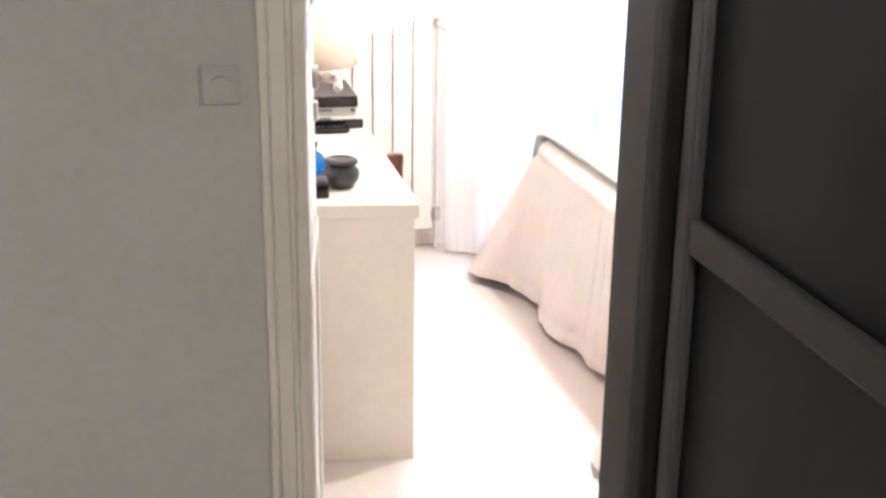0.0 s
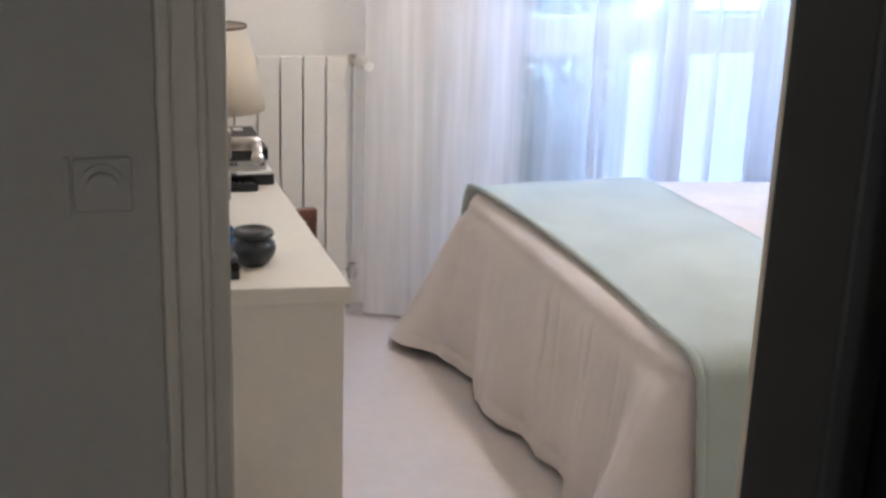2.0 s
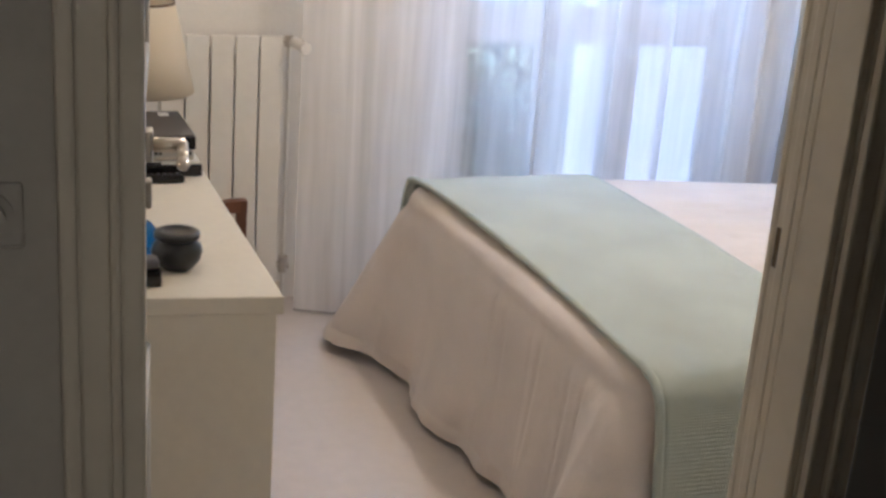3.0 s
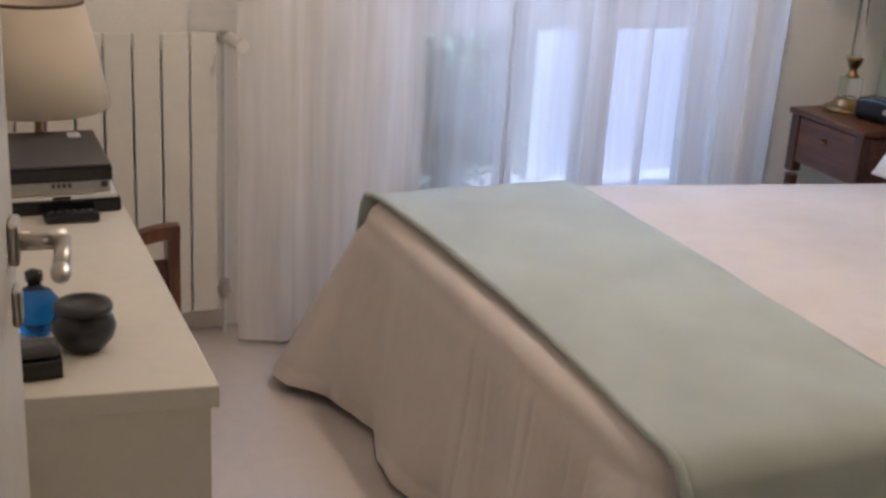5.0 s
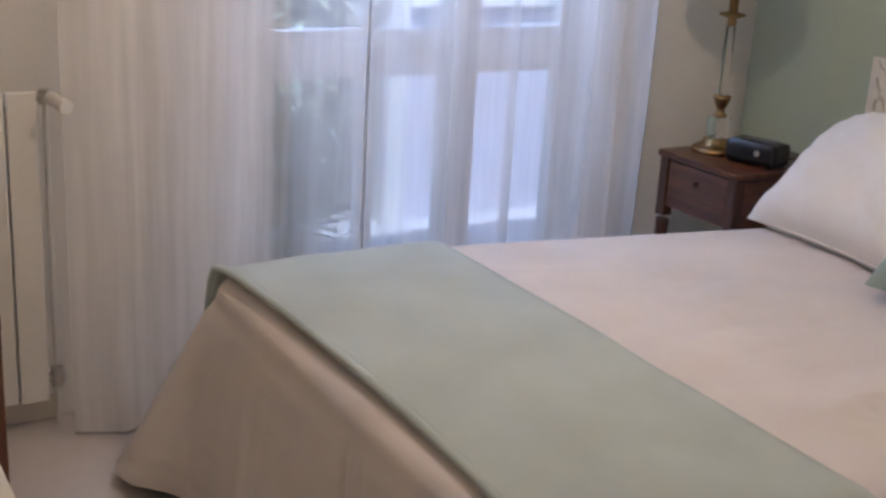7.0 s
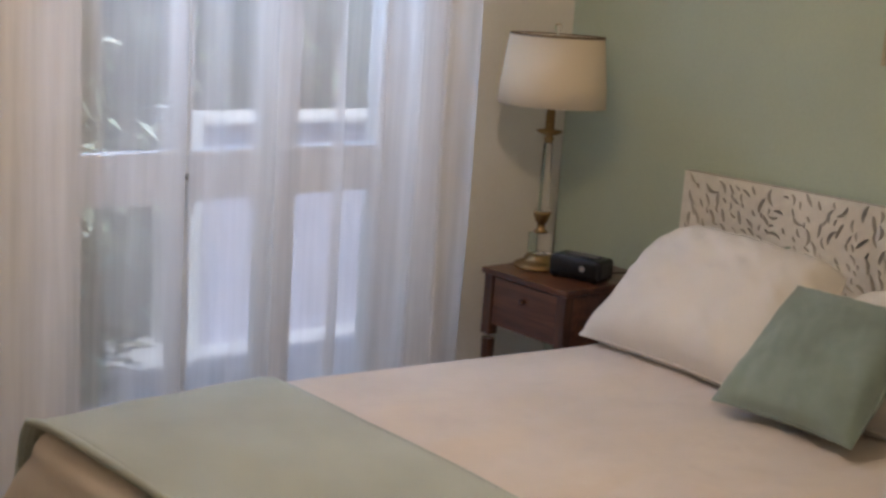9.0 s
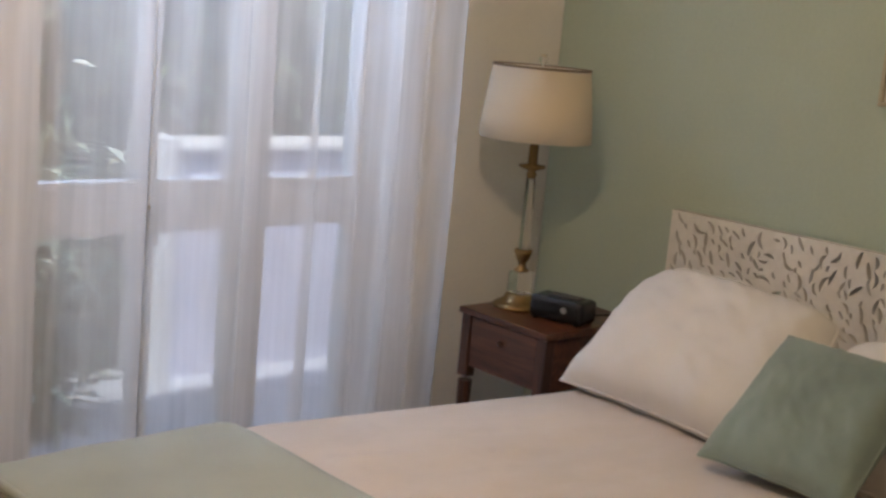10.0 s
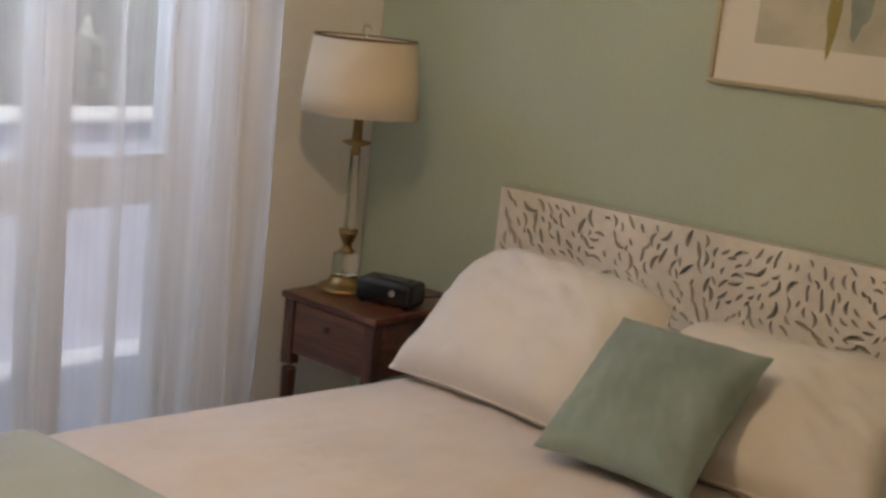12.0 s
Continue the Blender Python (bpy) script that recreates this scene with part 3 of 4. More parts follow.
def pillow(w, h, t, seed, corner=0.06, round_top=0.0, wrinkle=0.05):
    """A stuffed cushion lying in its own plane: width along x, height along y."""
    rnd = random.Random(seed)
    ph = [rnd.uniform(0, 6.3) for _ in range(4)]
    bm = bmesh.new()
    n = 44
    sides = []
    for s in (1, -1):
        g = []
        for j in range(n + 1):
            row = []
            for i in range(n + 1):
                u, v = 2 * i / n - 1, 2 * j / n - 1
                x = w / 2 * u * (1 - corner * (1 - v * v) * abs(u) ** 3)
                y = h / 2 * v * (1 - corner * (1 - u * u) * abs(v) ** 3)
                fat = max(0.0, (1 - u ** 4) * (1 - v ** 4)) ** 0.55
                y -= round_top * h * max(0.0, abs(u) - 0.55) ** 2 * max(0.0, v)
                x *= 1 - round_top * 0.35 * max(0.0, v) ** 3
                crease = 1 + wrinkle * noise.noise((9 * u + 5 * v + seed, 4 * v - 2 * u, 2 * s)) + 0.10 * math.sin(4 * u + ph[0] + 2 * v) * math.sin(3 * v + ph[1]) + 0.16 * noise.noise((3.2 * u + seed, 1.3 * v, s)) + 0.10 * noise.noise((5 * u + 2 * v + seed, 3 * v, 4 * s))
                z = s * (t / 2 * fat * crease + 0.004)
                row.append((x, y, z))
            g.append(row)
        sides.append(g)
    for g in sides:
        vs = [[bm.verts.new(p) for p in row] for row in g]
        for a, b in zip(vs, vs[1:]):
            for i in range(n):
                bm.faces.new((a[i], a[i + 1], b[i + 1], b[i]))
    bmesh.ops.remove_doubles(bm, verts=bm.verts, dist=0.0005)
    rim = []
    for k in range(4 * n):
        e, i = divmod(k, n)
        j = 2 * i / n - 1
        u, v = ((j, -1), (1, j), (-j, 1), (-1, -j))[e]
        x = w / 2 * u * (1 - corner * (1 - v * v) * abs(u) ** 3)
        y = h / 2 * v * (1 - corner * (1 - u * u) * abs(v) ** 3)
        y -= round_top * h * max(0.0, abs(u) - 0.55) ** 2 * max(0.0, v)
        x *= 1 - round_top * 0.35 * max(0.0, v) ** 3
        rim.append((x, y, 0))
    return bm, rim


def piping(rim, m, r):
    return tube([m @ Vector(p) for p in rim], r, 6, True)


def lay(bm, m):
    bmesh.ops.transform(bm, matrix=m, verts=bm.verts)
    return bm


def leaning(foot, along, back, lean):
    """Pose of a cushion whose lower edge's middle is at foot; along: degrees of its lower edge in plan; lean: degrees from upright."""
    return pose(*foot, 0, 0, along) @ pose(0, 0, 0, 90 - lean, 0, 0) @ pose(0, back, 0)


for k, (fy, seed) in enumerate(((2.600, 1), (1.88, 5))):
    p = thing("pillow", (2.15, fy, 0.62), "plump white cotton pillow leaning against the headboard", "pillow", "pillows on the bed")
    bm, rim = pillow(0.73, 0.52, 0.24 - 0.03 * k, seed, round_top=0.36, wrinkle=0.07)
    m = leaning((2.015, fy, 0.640), -90 - (4 if k == 0 else -2), 0.26, 50 + 9 * k)
    part("stuffed_case", lay(bm, m), PILLOW, p, smooth=True)
    part("piping", piping(rim, m, 0.005), PILLOW, p, smooth=True)
cu = thing("cushion", (1.78, 2.0, 0.63), "sage green woollen cushion propped against the pillows", "cushion")
bm, rim = pillow(0.425, 0.435, 0.14, 9, wrinkle=0.12)
m = pose(1.835, 2.085, 0.650, 0, 0, -93) @ pose(0, 0, 0, 0, -1, 0) @ pose(0, 0, 0, 40, 0, 0) @ pose(0, 0.215, 0.02)
part("stuffed_cover", lay(bm, m), CUSHION, cu, smooth=True)
part("piping", piping(rim, m, 0.004), CUSHION, cu, smooth=True)

# ---- headboard, pierced with leaf-shaped cuts ----
hb = thing("headboard", (2.66, 2.2, 0), "whitewashed wooden headboard pierced with carved leaf shapes", "headboard")
HX, HY0, HY1, HZ0, HZ1 = 2.612, 1.36, 3.05, 0.40, 1.132
rnd = random.Random(4)
spots, tries = [], 0
while len(spots) < 400 and tries < 20000:
    tries += 1
    y, z = rnd.uniform(HY0 + 0.03, HY1 - 0.03), rnd.uniform(0.78, HZ1 - 0.020)
    ln = rnd.choice((0.012, 0.016, 0.021, 0.026, 0.030))
    if all((y - a) ** 2 + (z - b) ** 2 > (0.0100 + 0.40 * (ln + c)) ** 2 for a, b, c in spots):
        spots.append((y, z, ln))
verts2 = [(HY0, HZ0), (HY1, HZ0), (HY1, HZ1), (HY0, HZ1)]
faces2 = [[0, 1, 2, 3]]
for y, z, ln in spots:
    a = 1.1 * math.sin(6 * y) + 0.8 * math.cos(12 * z) + rnd.uniform(-0.6, 0.6) + (1.3 if math.sin(7 * y) > 0 else 0)
    w, bend = max(0.0042, ln * rnd.uniform(0.17, 0.27)), rnd.uniform(-0.5, 0.5)
    pts = [(ln * t, w * (1 - t * t) ** 0.7 + bend * ln * t * t) for t in spread(-1, 1, 9)]
    pts += [(ln * t, -w * (1 - t * t) ** 0.7 + bend * ln * t * t) for t in spread(1, -1, 9)[1:-1]]
    first = len(verts2)
    verts2 += [(y + p * math.cos(a) - q * math.sin(a), z + p * math.sin(a) + q * math.cos(a)) for p, q in pts]
    faces2.append(list(range(first, len(verts2)))[::-1])
cdt = geometry.delaunay_2d_cdt([Vector(v) for v in verts2], [], faces2, 2, 1e-6)
bm = bmesh.new()
vs = [bm.verts.new((HX, *v)) for v in cdt[0]]
for f, came in zip(cdt[2], cdt[5]):
    if came == [0]:
        bm.faces.new([vs[i] for i in f])
bmesh.ops.delete(bm, geom=[v for v in bm.verts if not v.link_faces], context="VERTS")
made = bmesh.ops.extrude_face_region(bm, geom=bm.faces[:])["geom"]
bmesh.ops.translate(bm, vec=(0.040, 0, 0), verts=[v for v in made if isinstance(v, bmesh.types.BMVert)])
part("pierced_panel", bm, CARVED, hb)
for y in (HY0 + 0.06, HY1 - 0.06):
    part("post", block((HX + 0.0425, XR - 0.012), (y - 0.03, y + 0.03), (0.0, 1.08), 0.003), CARVED, hb)

# ---- nightstand and what stands on it ----
NX0, NX1, NY0, NY1, NZ = 2.060, 2.52, 3.055, 3.444, 0.757
ns = thing("nightstand", (2.26, 3.2, 0), "dark walnut nightstand with one drawer and tapered legs", "nightstand")
part("tabletop", block((NX0 - 0.008, NX1), (NY0 - 0.008, NY1 + 0.008), (NZ - 0.022, NZ), 0.005), WOODD, ns)
bm = block((NX0 + 0.045, NX1 - 0.01), (NY0 + 0.006, NY0 + 0.022), (0.555, NZ - 0.023))
box(bm, (NX0 + 0.045, NX1 - 0.01), (NY1 - 0.022, NY1 - 0.006), (0.555, NZ - 0.023))
box(bm, (NX1 - 0.026, NX1 - 0.010), (NY0 + 0.023, NY1 - 0.023), (0.555, NZ - 0.023))
part("apron", bm, WOODD, ns)
dr = part("drawer", block((NX0 + 0.006, NX0 + 0.026), (NY0 + 0.046, NY1 - 0.046), (0.560, NZ - 0.027), 0.003), WOODD, ns)
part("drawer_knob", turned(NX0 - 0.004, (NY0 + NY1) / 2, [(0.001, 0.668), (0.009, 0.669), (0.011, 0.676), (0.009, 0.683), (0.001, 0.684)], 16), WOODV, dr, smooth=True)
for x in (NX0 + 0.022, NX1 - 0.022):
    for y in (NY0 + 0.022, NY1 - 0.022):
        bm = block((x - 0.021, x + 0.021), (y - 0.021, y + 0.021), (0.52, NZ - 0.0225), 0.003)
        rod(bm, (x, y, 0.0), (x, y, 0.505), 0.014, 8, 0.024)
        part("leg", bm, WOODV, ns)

LX, LY = 2.238, 3.360
tl = thing("table_lamp", (LX, LY, NZ), "brass and crystal column table lamp with a cream drum shade", "lamp", "lamps")
part("base", turned(LX, LY, [(0.086, NZ), (0.088, NZ + 0.0077), (0.080, NZ + 0.0154), (0.070, NZ + 0.0193), (0.052, NZ + 0.0309), (0.046, NZ + 0.0444), (0.042, NZ + 0.0483)]), BRASS, tl, smooth=True)
part("crystal_block", block((LX - 0.031, LX + 0.031), (LY - 0.031, LY + 0.031), (NZ + 0.0487, NZ + 0.1235), 0.006), CRYSTAL, tl, "clear crystal block")
part("lower_collar", turned(LX, LY, [(0.024, NZ + 0.1240), (0.026, NZ + 0.1293), (0.015, NZ + 0.1370), (0.014, NZ + 0.1544), (0.020, NZ + 0.1602), (0.029, NZ + 0.1853), (0.032, NZ + 0.1978), (0.026, NZ + 0.1998)]), BRASS, tl, smooth=True)
part("column", turned(LX, LY, [(0.018, NZ + 0.2002), (0.0185, NZ + 0.2220), (0.0155, NZ + 0.4391)], 12), SMOKY, tl, "tapered crystal column", smooth=True)
part("upper_collar", turned(LX, LY, [(0.014, NZ + 0.4396), (0.018, NZ + 0.4535), (0.013, NZ + 0.4651), (0.044, NZ + 0.4767), (0.046, NZ + 0.4835), (0.016, NZ + 0.4883), (0.015, NZ + 0.5549), (0.008, NZ + 0.6000), (0.006, NZ + 0.8000)]), BRASS, tl, smooth=True)
bm = turned(LX, LY, [(0.186, 1.328), (0.181, 1.40), (0.161, 1.562)], 64, closed=False)
part("shade", thicken(bm, 0.003), SHADE, tl, "cream linen drum shade", smooth=True)
part("shade_band", thicken(turned(LX, LY, [(0.1630, 1.560), (0.1625, 1.567)], 64, closed=False), 0.004), BROWN, tl, "brown binding round the top", smooth=True)
bm = bmesh.new()
for k in range(3):
    a = 2.1 * k
    rod(bm, (LX, LY, 1.553), (LX + 0.161 * math.cos(a), LY + 0.161 * math.sin(a), 1.553), 0.002, 6)
part("shade_spider", bm, BRASS, tl)
part("finial", turned(LX, LY, [(0.004, 1.553), (0.005, 1.572), (0.013, 1.580), (0.015, 1.592), (0.008, 1.604), (0.002, 1.606)], 16), CRYSTAL, tl, smooth=True)

ck = thing("clock_radio", (2.245, 3.16, NZ), "black plastic clock radio on the nightstand", "clock radio")
rz = pose(2.245, 3.165, NZ, 0, 0, 14)


def turned_in(bm, m=rz):
    return lay(bm, m)


part("housing", turned_in(block((-0.056, 0.056), (-0.098, 0.098), (0.004, 0.080), 0.016, 3)), BLACK, ck)
part("display", turned_in(block((-0.059, -0.055), (-0.078, 0.018), (0.024, 0.060), 0.001)), BLACK, ck, "dark glossy display window")
part("dial", turned_in(rod(bmesh.new(), (-0.055, -0.034, 0.048), (-0.063, -0.034, 0.048), 0.010, 20)), CHROME, ck, "small bright dial")
part("button_row", turned_in(block((-0.02, 0.03), (-0.06, 0.05), (0.079, 0.084), 0.002)), GREYTOP, ck)
for y in (-0.075, 0.075):
    for x in (-0.038, 0.038):
        part("rubber_foot", turned_in(block((x - 0.008, x + 0.008), (y - 0.008, y + 0.008), (0.0, 0.005))), BLACK, ck)
cord = thing("power_cord", (2.40, 2.99, NZ), "thin black cord trailing off the nightstand", "cord")
bm = tube([(2.29, 3.13, 0.775), (2.34, 3.09, 0.783), (2.40, 3.06, 0.785), (2.46, 3.045, 0.772), (2.53, 3.035, 0.74), (2.55, 3.03, 0.68), (2.60, 3.04, 0.50), (2.64, 3.06, 0.30)], 0.003, 6)
part("cable", bm, BLACK, cord)

# ---- picture over the bed ----
pc = thing("framed_picture", (XR, 1.85, 1.53), "framed washed-out abstract print with a wide white mount", "picture")
PY0, PY1, PZ0, PZ1 = 1.46, 2.402, 1.552, 2.176
for a, b in (((PY0, PY1), (PZ0, PZ0 + 0.014)), ((PY0, PY1), (PZ1 - 0.014, PZ1)), ((PY0, PY0 + 0.014), (PZ0 + 0.0145, PZ1 - 0.0145)), ((PY1 - 0.014, PY1), (PZ0 + 0.0145, PZ1 - 0.0145))):
    bm = block((XR - 0.028, XR - 0.001), a, b, 0.004)
    part("frame_bar", bm, GILT, pc)
part("mount", block((XR - 0.014, XR - 0.002), (PY0 + 0.014, PY1 - 0.014), (PZ0 + 0.014, PZ1 - 0.014)), MAT, pc)
art = part("print", block((XR - 0.0155, XR - 0.0145), (PY0 + 0.14, PY1 - 0.125), (PZ0 + 0.125, PZ1 - 0.12)), ART, pc)
for y, z, w, h, mt in ((2.06, 1.756, 0.035, 0.16, OCHRE), (1.99, 1.796, 0.06, 0.14, TEALW), (1.82, 1.776, 0.05, 0.10, TEALW), (1.70, 1.746, 0.09, 0.07, OCHRE)):
    bm = bmesh.new()
    ring = []
    for i in range(18):
        a = 2 * math.pi * i / 18
        r = 1 + 0.25 * math.sin(3 * a + 9 * y) + 0.12 * math.sin(5 * a + z)
        ring.append(bm.verts.new((XR - 0.0165, y + 0.5 * w * r * math.cos(a), z + 0.5 * h * r * math.sin(a))))
    f = bm.faces.new(ring)
    e = bmesh.ops.extrude_face_region(bm, geom=[f])["geom"]
    bmesh.ops.translate(bm, vec=(0.0008, 0, 0), verts=[v for v in e if isinstance(v, bmesh.types.BMVert)])
    part("brush_mark", bm, mt, art)

# ---- dresser ----
DX0, DX1, DY0, DY1, DZ = -0.975, -0.475, 1.68, 3.26, 0.78
ds = thing("dresser", (-0.72, 2.47, 0), "low cream lacquered dresser with a thick plain top", "dresser")


def skewed(bm):
    """The near end of the dresser is cut out of square towards the wall."""
    for v in bm.verts:
        if v.co.y < DY0 + 0.1:
            v.co.y += 0.12 * (DX1 - v.co.x)
    return bm


part("top", skewed(block((DX0, DX1), (DY0, DY1), (DZ - 0.040, DZ), 0.003)), LACQUER, ds)
part("end_panel", skewed(block((DX0 + 0.005, DX1 - 0.012), (DY0 + 0.010, DY0 + 0.035), (0.0, DZ - 0.0405), 0.002)), LACQUER, ds)
part("end_panel", block((DX0 + 0.005, DX1 - 0.012), (DY1 - 0.035, DY1 - 0.010), (0.0, DZ - 0.0405), 0.002), LACQUER, ds)
part("back_panel", block((DX0 + 0.005, DX0 + 0.015), (DY0 + 0.10, DY1 - 0.036), (0.05, DZ - 0.042)), LACQUER, ds)
part("plinth", block((DX0 + 0.02, DX1 - 0.05), (DY0 + 0.10, DY1 - 0.036), (0.0, 0.06)), LACQUER, ds)
for z0, z1 in ((0.065, 0.290), (0.294, 0.515), (0.519, 0.735)):
    for y0, y1 in ((DY0 + 0.037, (DY0 + DY1) / 2 - 0.002), ((DY0 + DY1) / 2 + 0.002, DY1 - 0.037)):
        part("drawer_front", block((DX1 - 0.034, DX1 - 0.014), (y0, y1), (z0, z1), 0.002), LACQUER, ds)


def jar():
    x, y = -0.664, 1.893
    t = thing("lidded_jar", (x, y, DZ), "round black soapstone jar with a fitted lid", "jar")
    bd = part("bowl", turned(x, y, [(0.030, DZ), (0.036, DZ + 0.004), (0.050, DZ + 0.022), (0.055, DZ + 0.040), (0.051, DZ + 0.054), (0.040, DZ + 0.064), (0.039, DZ + 0.068)]), STONE, t, smooth=True)
    part("lid", turned(x, y, [(0.044, DZ + 0.0685), (0.049, DZ + 0.071), (0.050, DZ + 0.078), (0.046, DZ + 0.084), (0.030, DZ + 0.086), (0.028, DZ + 0.083), (0.002, DZ + 0.084)]), STONE, t, smooth=True)


def bottle():
    x, y = -0.735, 1.985
    t = thing("perfume_bottle", (x, y, DZ), "round cobalt blue glass bottle with a dark cap", "bottle")
    part("flask", turned(x, y, [(0.026, DZ), (0.034, DZ + 0.008), (0.043, DZ + 0.035), (0.040, DZ + 0.060), (0.026, DZ + 0.078), (0.012, DZ + 0.086), (0.011, DZ + 0.096)]), BLUEGLASS, t, smooth=True)
    part("cap", turned(x, y, [(0.015, DZ + 0.0965), (0.016, DZ + 0.112), (0.008, DZ + 0.116)], 20), BLACK, t, smooth=True)


def black_box():
    t = thing("small_box", (-0.745, 1.80, DZ), "small black box with a padded grey lid", "box")
    part("body", block((-0.785, -0.712), (1.775, 1.83), (DZ, DZ + 0.034), 0.003), BLACK, t)
    part("lid", block((-0.783, -0.714), (1.777, 1.828), (DZ + 0.0345, DZ + 0.058), 0.012, 3), GREYTOP, t)


def stack():
    t = thing("remote_tray", (-0.62, 2.78, DZ), "flat black tray under the boxes", "tray")
    part("shell", block((-0.80, -0.488), (2.640, 2.95), (DZ, DZ + 0.034), 0.005), BLACK, t)
    t = thing("remote_control", (-0.61, 2.59, DZ), "black remote control lying before the tray", "remote control")
    part("body", block((-0.665, -0.545), (2.570, 2.625), (DZ, DZ + 0.020), 0.008, 3), BLACK, t)
    for i in range(6):
        part("button", block((-0.652 + 0.017 * i, -0.643 + 0.017 * i), (2.588, 2.603), (DZ + 0.0195, DZ + 0.0225), 0.001), GREYTOP, t)
    t = thing("paper_pad", (-0.64, 2.79, DZ + 0.0342), "white paper pad between the boxes", "paper")
    part("paper_block", block((-0.79, -0.495), (2.642, 2.94), (DZ + 0.0344, DZ + 0.044), 0.001), PAPER, t)
    part("dark_label", block((-0.640, -0.600), (2.6408, 2.642), (DZ + 0.036, DZ + 0.042)), BLACK, t)
    t = thing("media_box", (-0.64, 2.79, DZ + 0.044), "slim silver media box with small front panel", "electronics")
    part("case", block((-0.80, -0.508), (2.655, 2.94), (DZ + 0.0442, DZ + 0.078), 0.004), SILVER, t)
    part("lower_lip", block((-0.79, -0.512), (2.650, 2.6545), (DZ + 0.046, DZ + 0.054), 0.002), CHROME, t)
    part("socket_row", block((-0.530, -0.516), (2.6525, 2.6555), (DZ + 0.058, DZ + 0.070)), GREYTOP, t)
    for i in range(4):
        part("front_mark", block((-0.640 + 0.012 * i, -0.632 + 0.012 * i), (2.6525, 2.6555), (DZ + 0.060, DZ + 0.069)), GREYTOP, t)
    t = thing("storage_case", (-0.65, 2.79, DZ + 0.078), "flat black case with a grey lid on top of the stack", "case")
    part("tub", block((-0.81, -0.507), (2.632, 2.95), (DZ + 0.0785, DZ + 0.112), 0.003), BLACK, t)
    part("lid", block((-0.808, -0.509), (2.634, 2.948), (DZ + 0.1125, DZ + 0.118), 0.002), GREYTOP, t)
    part("sticker", block((-0.575, -0.545), (2.88, 2.925), (DZ + 0.1182, DZ + 0.1195)), PAPER, t)


jar()
bottle()
black_box()
stack()

sx, sy = -0.628, 3.06
sl = thing("table_lamp", (sx, sy, DZ), "small table lamp with a tapered cream shade on the dresser", "lamp", "lamps")
part("base", turned(sx, sy, [(0.065, DZ), (0.066, DZ + 0.010), (0.020, DZ + 0.025), (0.016, DZ + 0.06), (0.010, DZ + 0.10), (0.008, DZ + 0.335)]), BRASS, sl, smooth=True)
part("shade", thicken(turned(sx, sy, [(0.180, 0.940), (0.150, 1.08), (0.122, 1.205)], 56, closed=False), 0.003), SHADE, sl, "cream linen shade", smooth=True)
part("shade_band", thicken(turned(sx, sy, [(0.1237, 1.199), (0.1227, 1.207)], 56, closed=False), 0.003), BROWN, sl, "thin brown binding", smooth=True)
bm = bmesh.new()
for k in range(3):
    rod(bm, (sx, sy, DZ + 0.330), (sx + 0.142 * math.cos(2.1 * k), sy + 0.142 * math.sin(2.1 * k), DZ + 0.330), 0.002, 6)
part("shade_spider", bm, BRASS, sl)

# low chair beyond the dresser
ch = thing("low_chair", (-0.30, 3.15, 0), "low reddish-brown wooden chair tucked beside the dresser", "chair")
for x in (-0.455, -0.265):
    part("leg", block((x - 0.017, x + 0.017), (3.19, 3.225), (0.0, 0.54), 0.004), WOODC, ch)
    part("leg", block((x - 0.017, x + 0.017), (3.40, 3.435), (0.0, 0.30), 0.004), WOODC, ch)
bm = sheet([[(x, y, 0.545 + dz - 0.9 * (x + 0.27) ** 2 * 2) for x in spread(-0.47, -0.248, 10)] for y, dz in ((3.188, -0.04), (3.188, 0.0), (3.227, 0.0), (3.227, -0.04))])
part("crest_rail", thicken(bm, 0.004), WOODC, ch)
part("back_panel", block((-0.437, -0.283), (3.20, 3.215), (0.26, 0.44), 0.003), WOODV, ch)
part("seat", block((-0.47, -0.25), (3.228, 3.44), (0.255, 0.295), 0.006), WOODC, ch)

# ceiling lamp
cl = thing("ceiling_lamp", (0.80, 2.22, HI), "plain brass ceiling lamp with an open white shade", "lamp")
part("rose", turned(0.80, 2.22, [(0.055, HI - 0.030), (0.06, HI - 0.012), (0.06, HI - 0.001)]), BRASS, cl, smooth=True)
part("stem", rod(bmesh.new(), (0.80, 2.22, HI - 0.03), (0.80, 2.22, 2.39), 0.008), BRASS, cl)
part("shade", thicken(turned(0.80, 2.22, [(0.13, 2.32), (0.10, 2.37), (0.03, 2.395)], closed=False), 0.004), ENAMEL, cl, smooth=True)

# ---- outside ----
bm = bmesh.new()
bmesh.ops.create_grid(bm, x_segments=1, y_segments=1, size=2500, matrix=Matrix.Translation((0, 2504.2, -0.12)))
setting("ground", bm, TERRACE, "stone terrace and ground outside the window", "ground")
par = thing("parapet_wall", (3.6, 5.7, -0.12), "white masonry terrace wall with a pillar", "garden wall", kind="structure")
# face coloured lilac for bluish shade below the white coping
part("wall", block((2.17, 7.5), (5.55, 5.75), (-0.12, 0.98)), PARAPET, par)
part("coping", block((2.17, 7.5), (5.50, 5.80), (0.98, 1.02), 0.01), MASONRY, par)
part("pillar", block((2.05, 2.165), (5.50, 5.80), (-0.12, 1.05), 0.01), MASONRY, par)


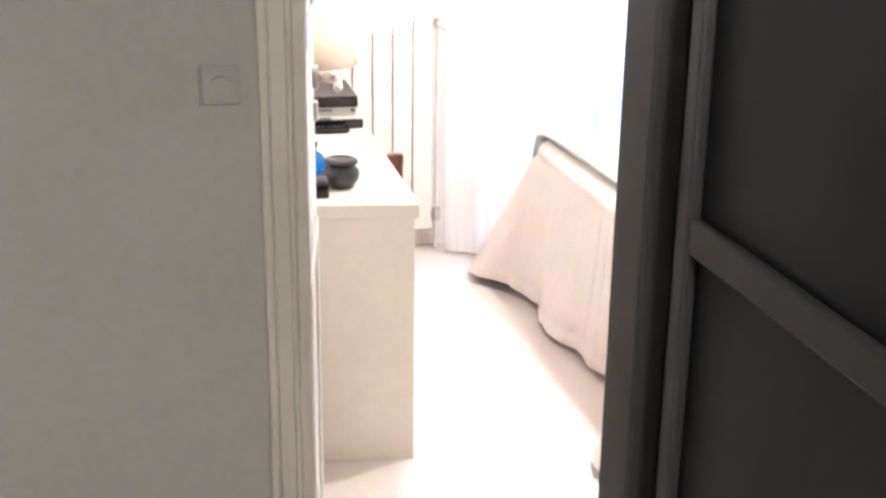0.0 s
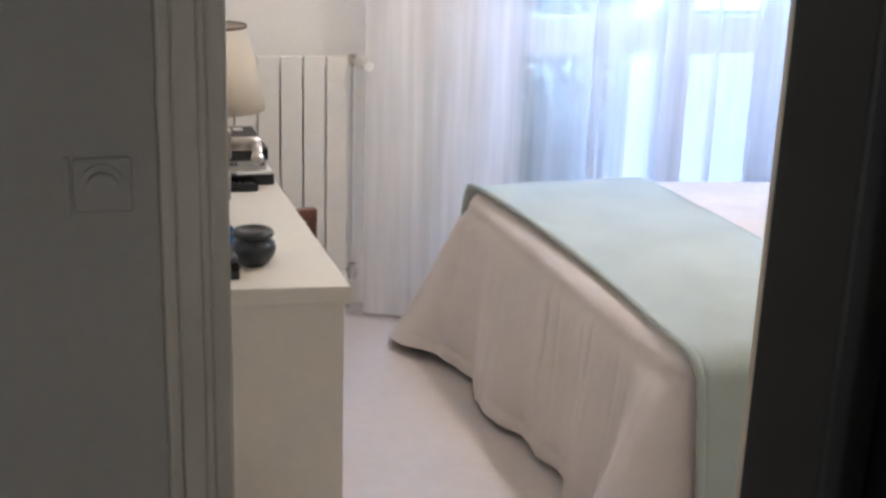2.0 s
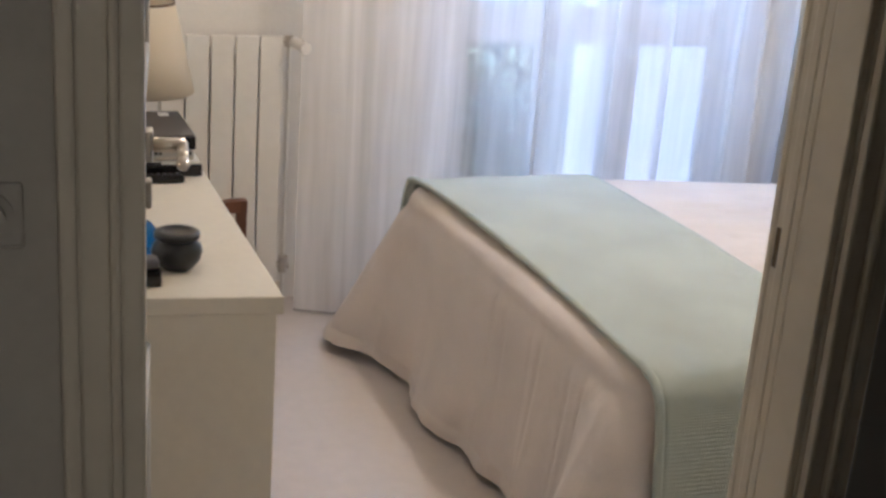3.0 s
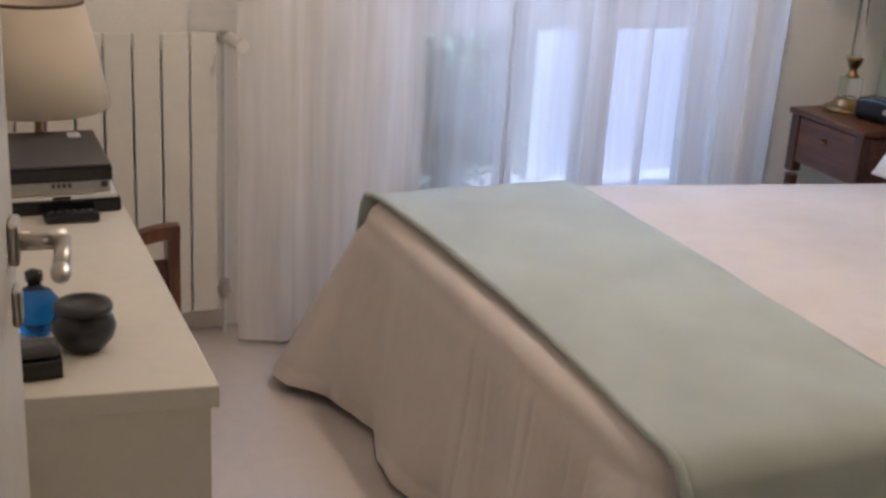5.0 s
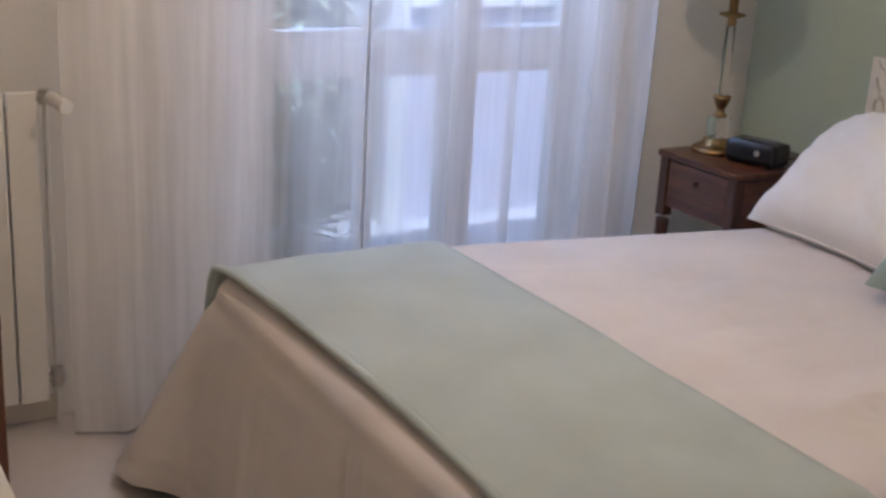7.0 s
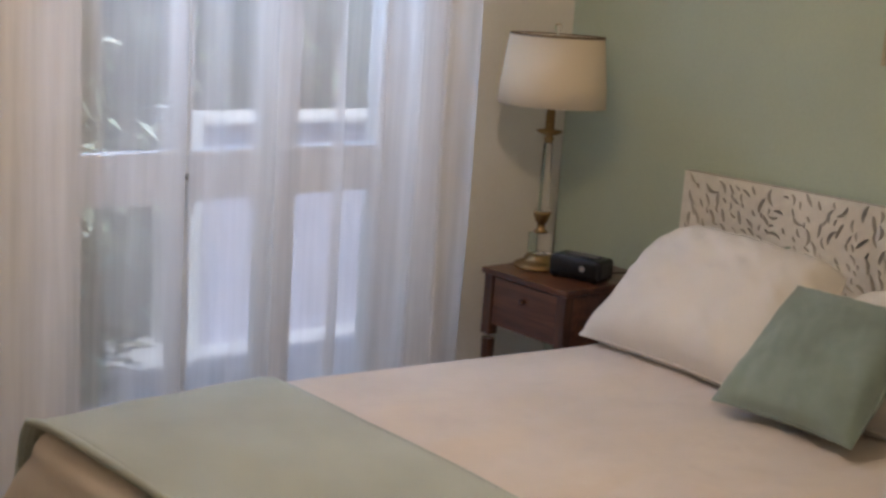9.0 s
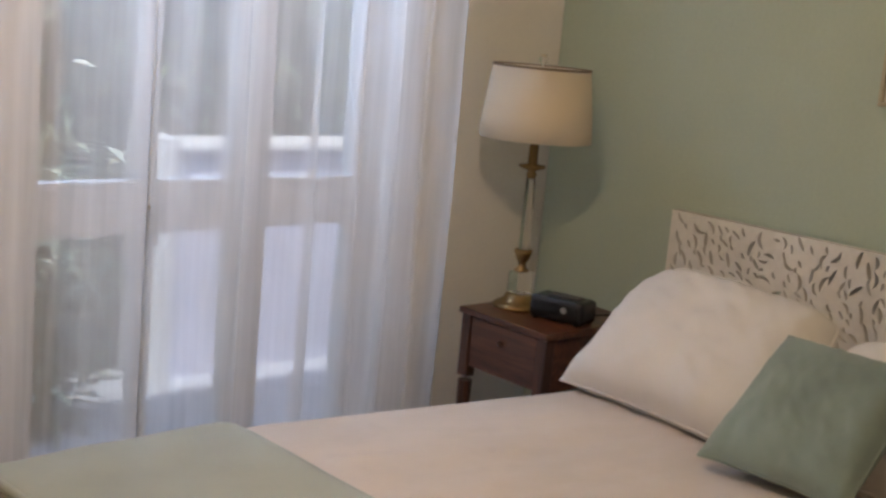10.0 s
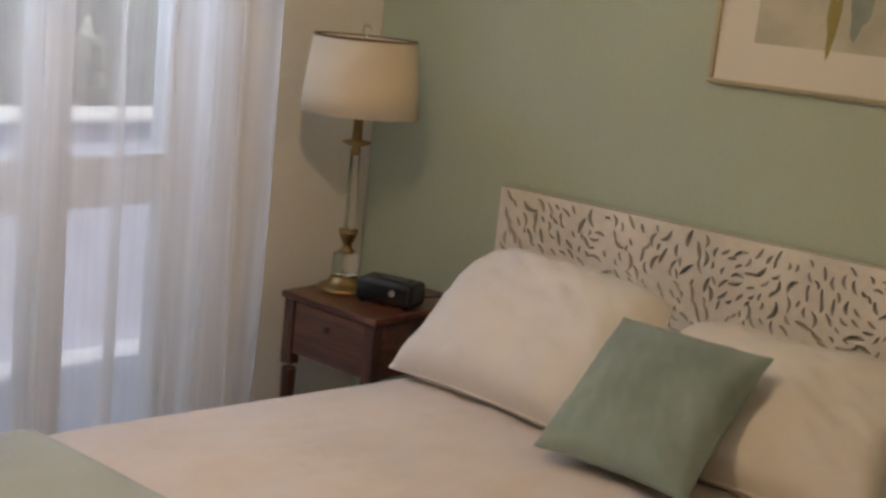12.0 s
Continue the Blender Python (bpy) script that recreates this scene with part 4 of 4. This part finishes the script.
def bush(base, width, height, seed, leaves):
    rnd = random.Random(seed)
    t = thing("oleander_bush", base, "dense green bush with long narrow leaves outside", "bush", "bushes outside")
    stems = bmesh.new()
    tips = []
    for _ in range(16):
        a, s = rnd.uniform(0, 6.3), rnd.uniform(0.2, 1.0)
        mid = Vector((base[0] + 0.35 * s * width * math.cos(a), base[1] + 0.25 * s * width * math.sin(a), base[2] + height * rnd.uniform(0.3, 0.5)))
        end = Vector((base[0] + 0.55 * s * width * math.cos(a), base[1] + 0.35 * s * width * math.sin(a), base[2] + height * rnd.uniform(0.7, 1.0)))
        rod(stems, (base[0] + 0.1 * math.cos(a), base[1] + 0.1 * math.sin(a), base[2]), mid, 0.018, 6, 0.013)
        rod(stems, mid, end, 0.013, 6, 0.004)
        tips += [(mid, end)] * 2
    part("stems", stems, BARK, t)
    bm = bmesh.new()
    for _ in range(leaves):
        a, b = rnd.choice(tips)
        p = a.lerp(b, rnd.uniform(-1.2, 1.05)) + Vector((rnd.gauss(0, 0.16), rnd.gauss(0, 0.13), rnd.gauss(0, 0.14)))
        p.z = max(p.z, base[2] + 0.04)
        d = Vector((rnd.gauss(0, 1), rnd.gauss(0, 1), rnd.gauss(0.1, 0.8))).normalized()
        s = d.cross(Vector((rnd.gauss(0, 0.3), rnd.gauss(0, 0.3), 1))).normalized()
        ln, w = rnd.uniform(0.10, 0.19), rnd.uniform(0.013, 0.024)
        droop = Vector((0, 0, -0.25 * ln))
        v = [bm.verts.new(q) for q in (p, p + d * ln * 0.45 + s * w, p + d * ln + droop, p + d * ln * 0.45 - s * w)]
        bm.faces.new((v[0], v[1], v[2]))
        bm.faces.new((v[0], v[2], v[3]))
    part("crown", bm, LEAF, t)


bush((1.25, 5.80, -0.12), 1.0, 3.5, 3, 9000)
bush((1.10, 5.35, -0.12), 0.7, 1.1, 15, 3000)
bush((2.25, 6.75, -0.12), 1.5, 3.3, 2, 7000)
bush((1.85, 6.15, -0.12), 1.2, 1.1, 21, 4200)
bush((2.15, 6.42, -0.12), 1.2, 1.9, 33, 8000)
bush((3.25, 6.55, -0.12), 1.5, 2.0, 41, 8000)
bush((1.1, 6.9, -0.12), 1.7, 3.2, 12, 4200)
bush((3.5, 7.1, -0.12), 1.8, 3.2, 7, 5000)
bush((4.9, 7.8, -0.12), 2.0, 2.8, 8, 3000)
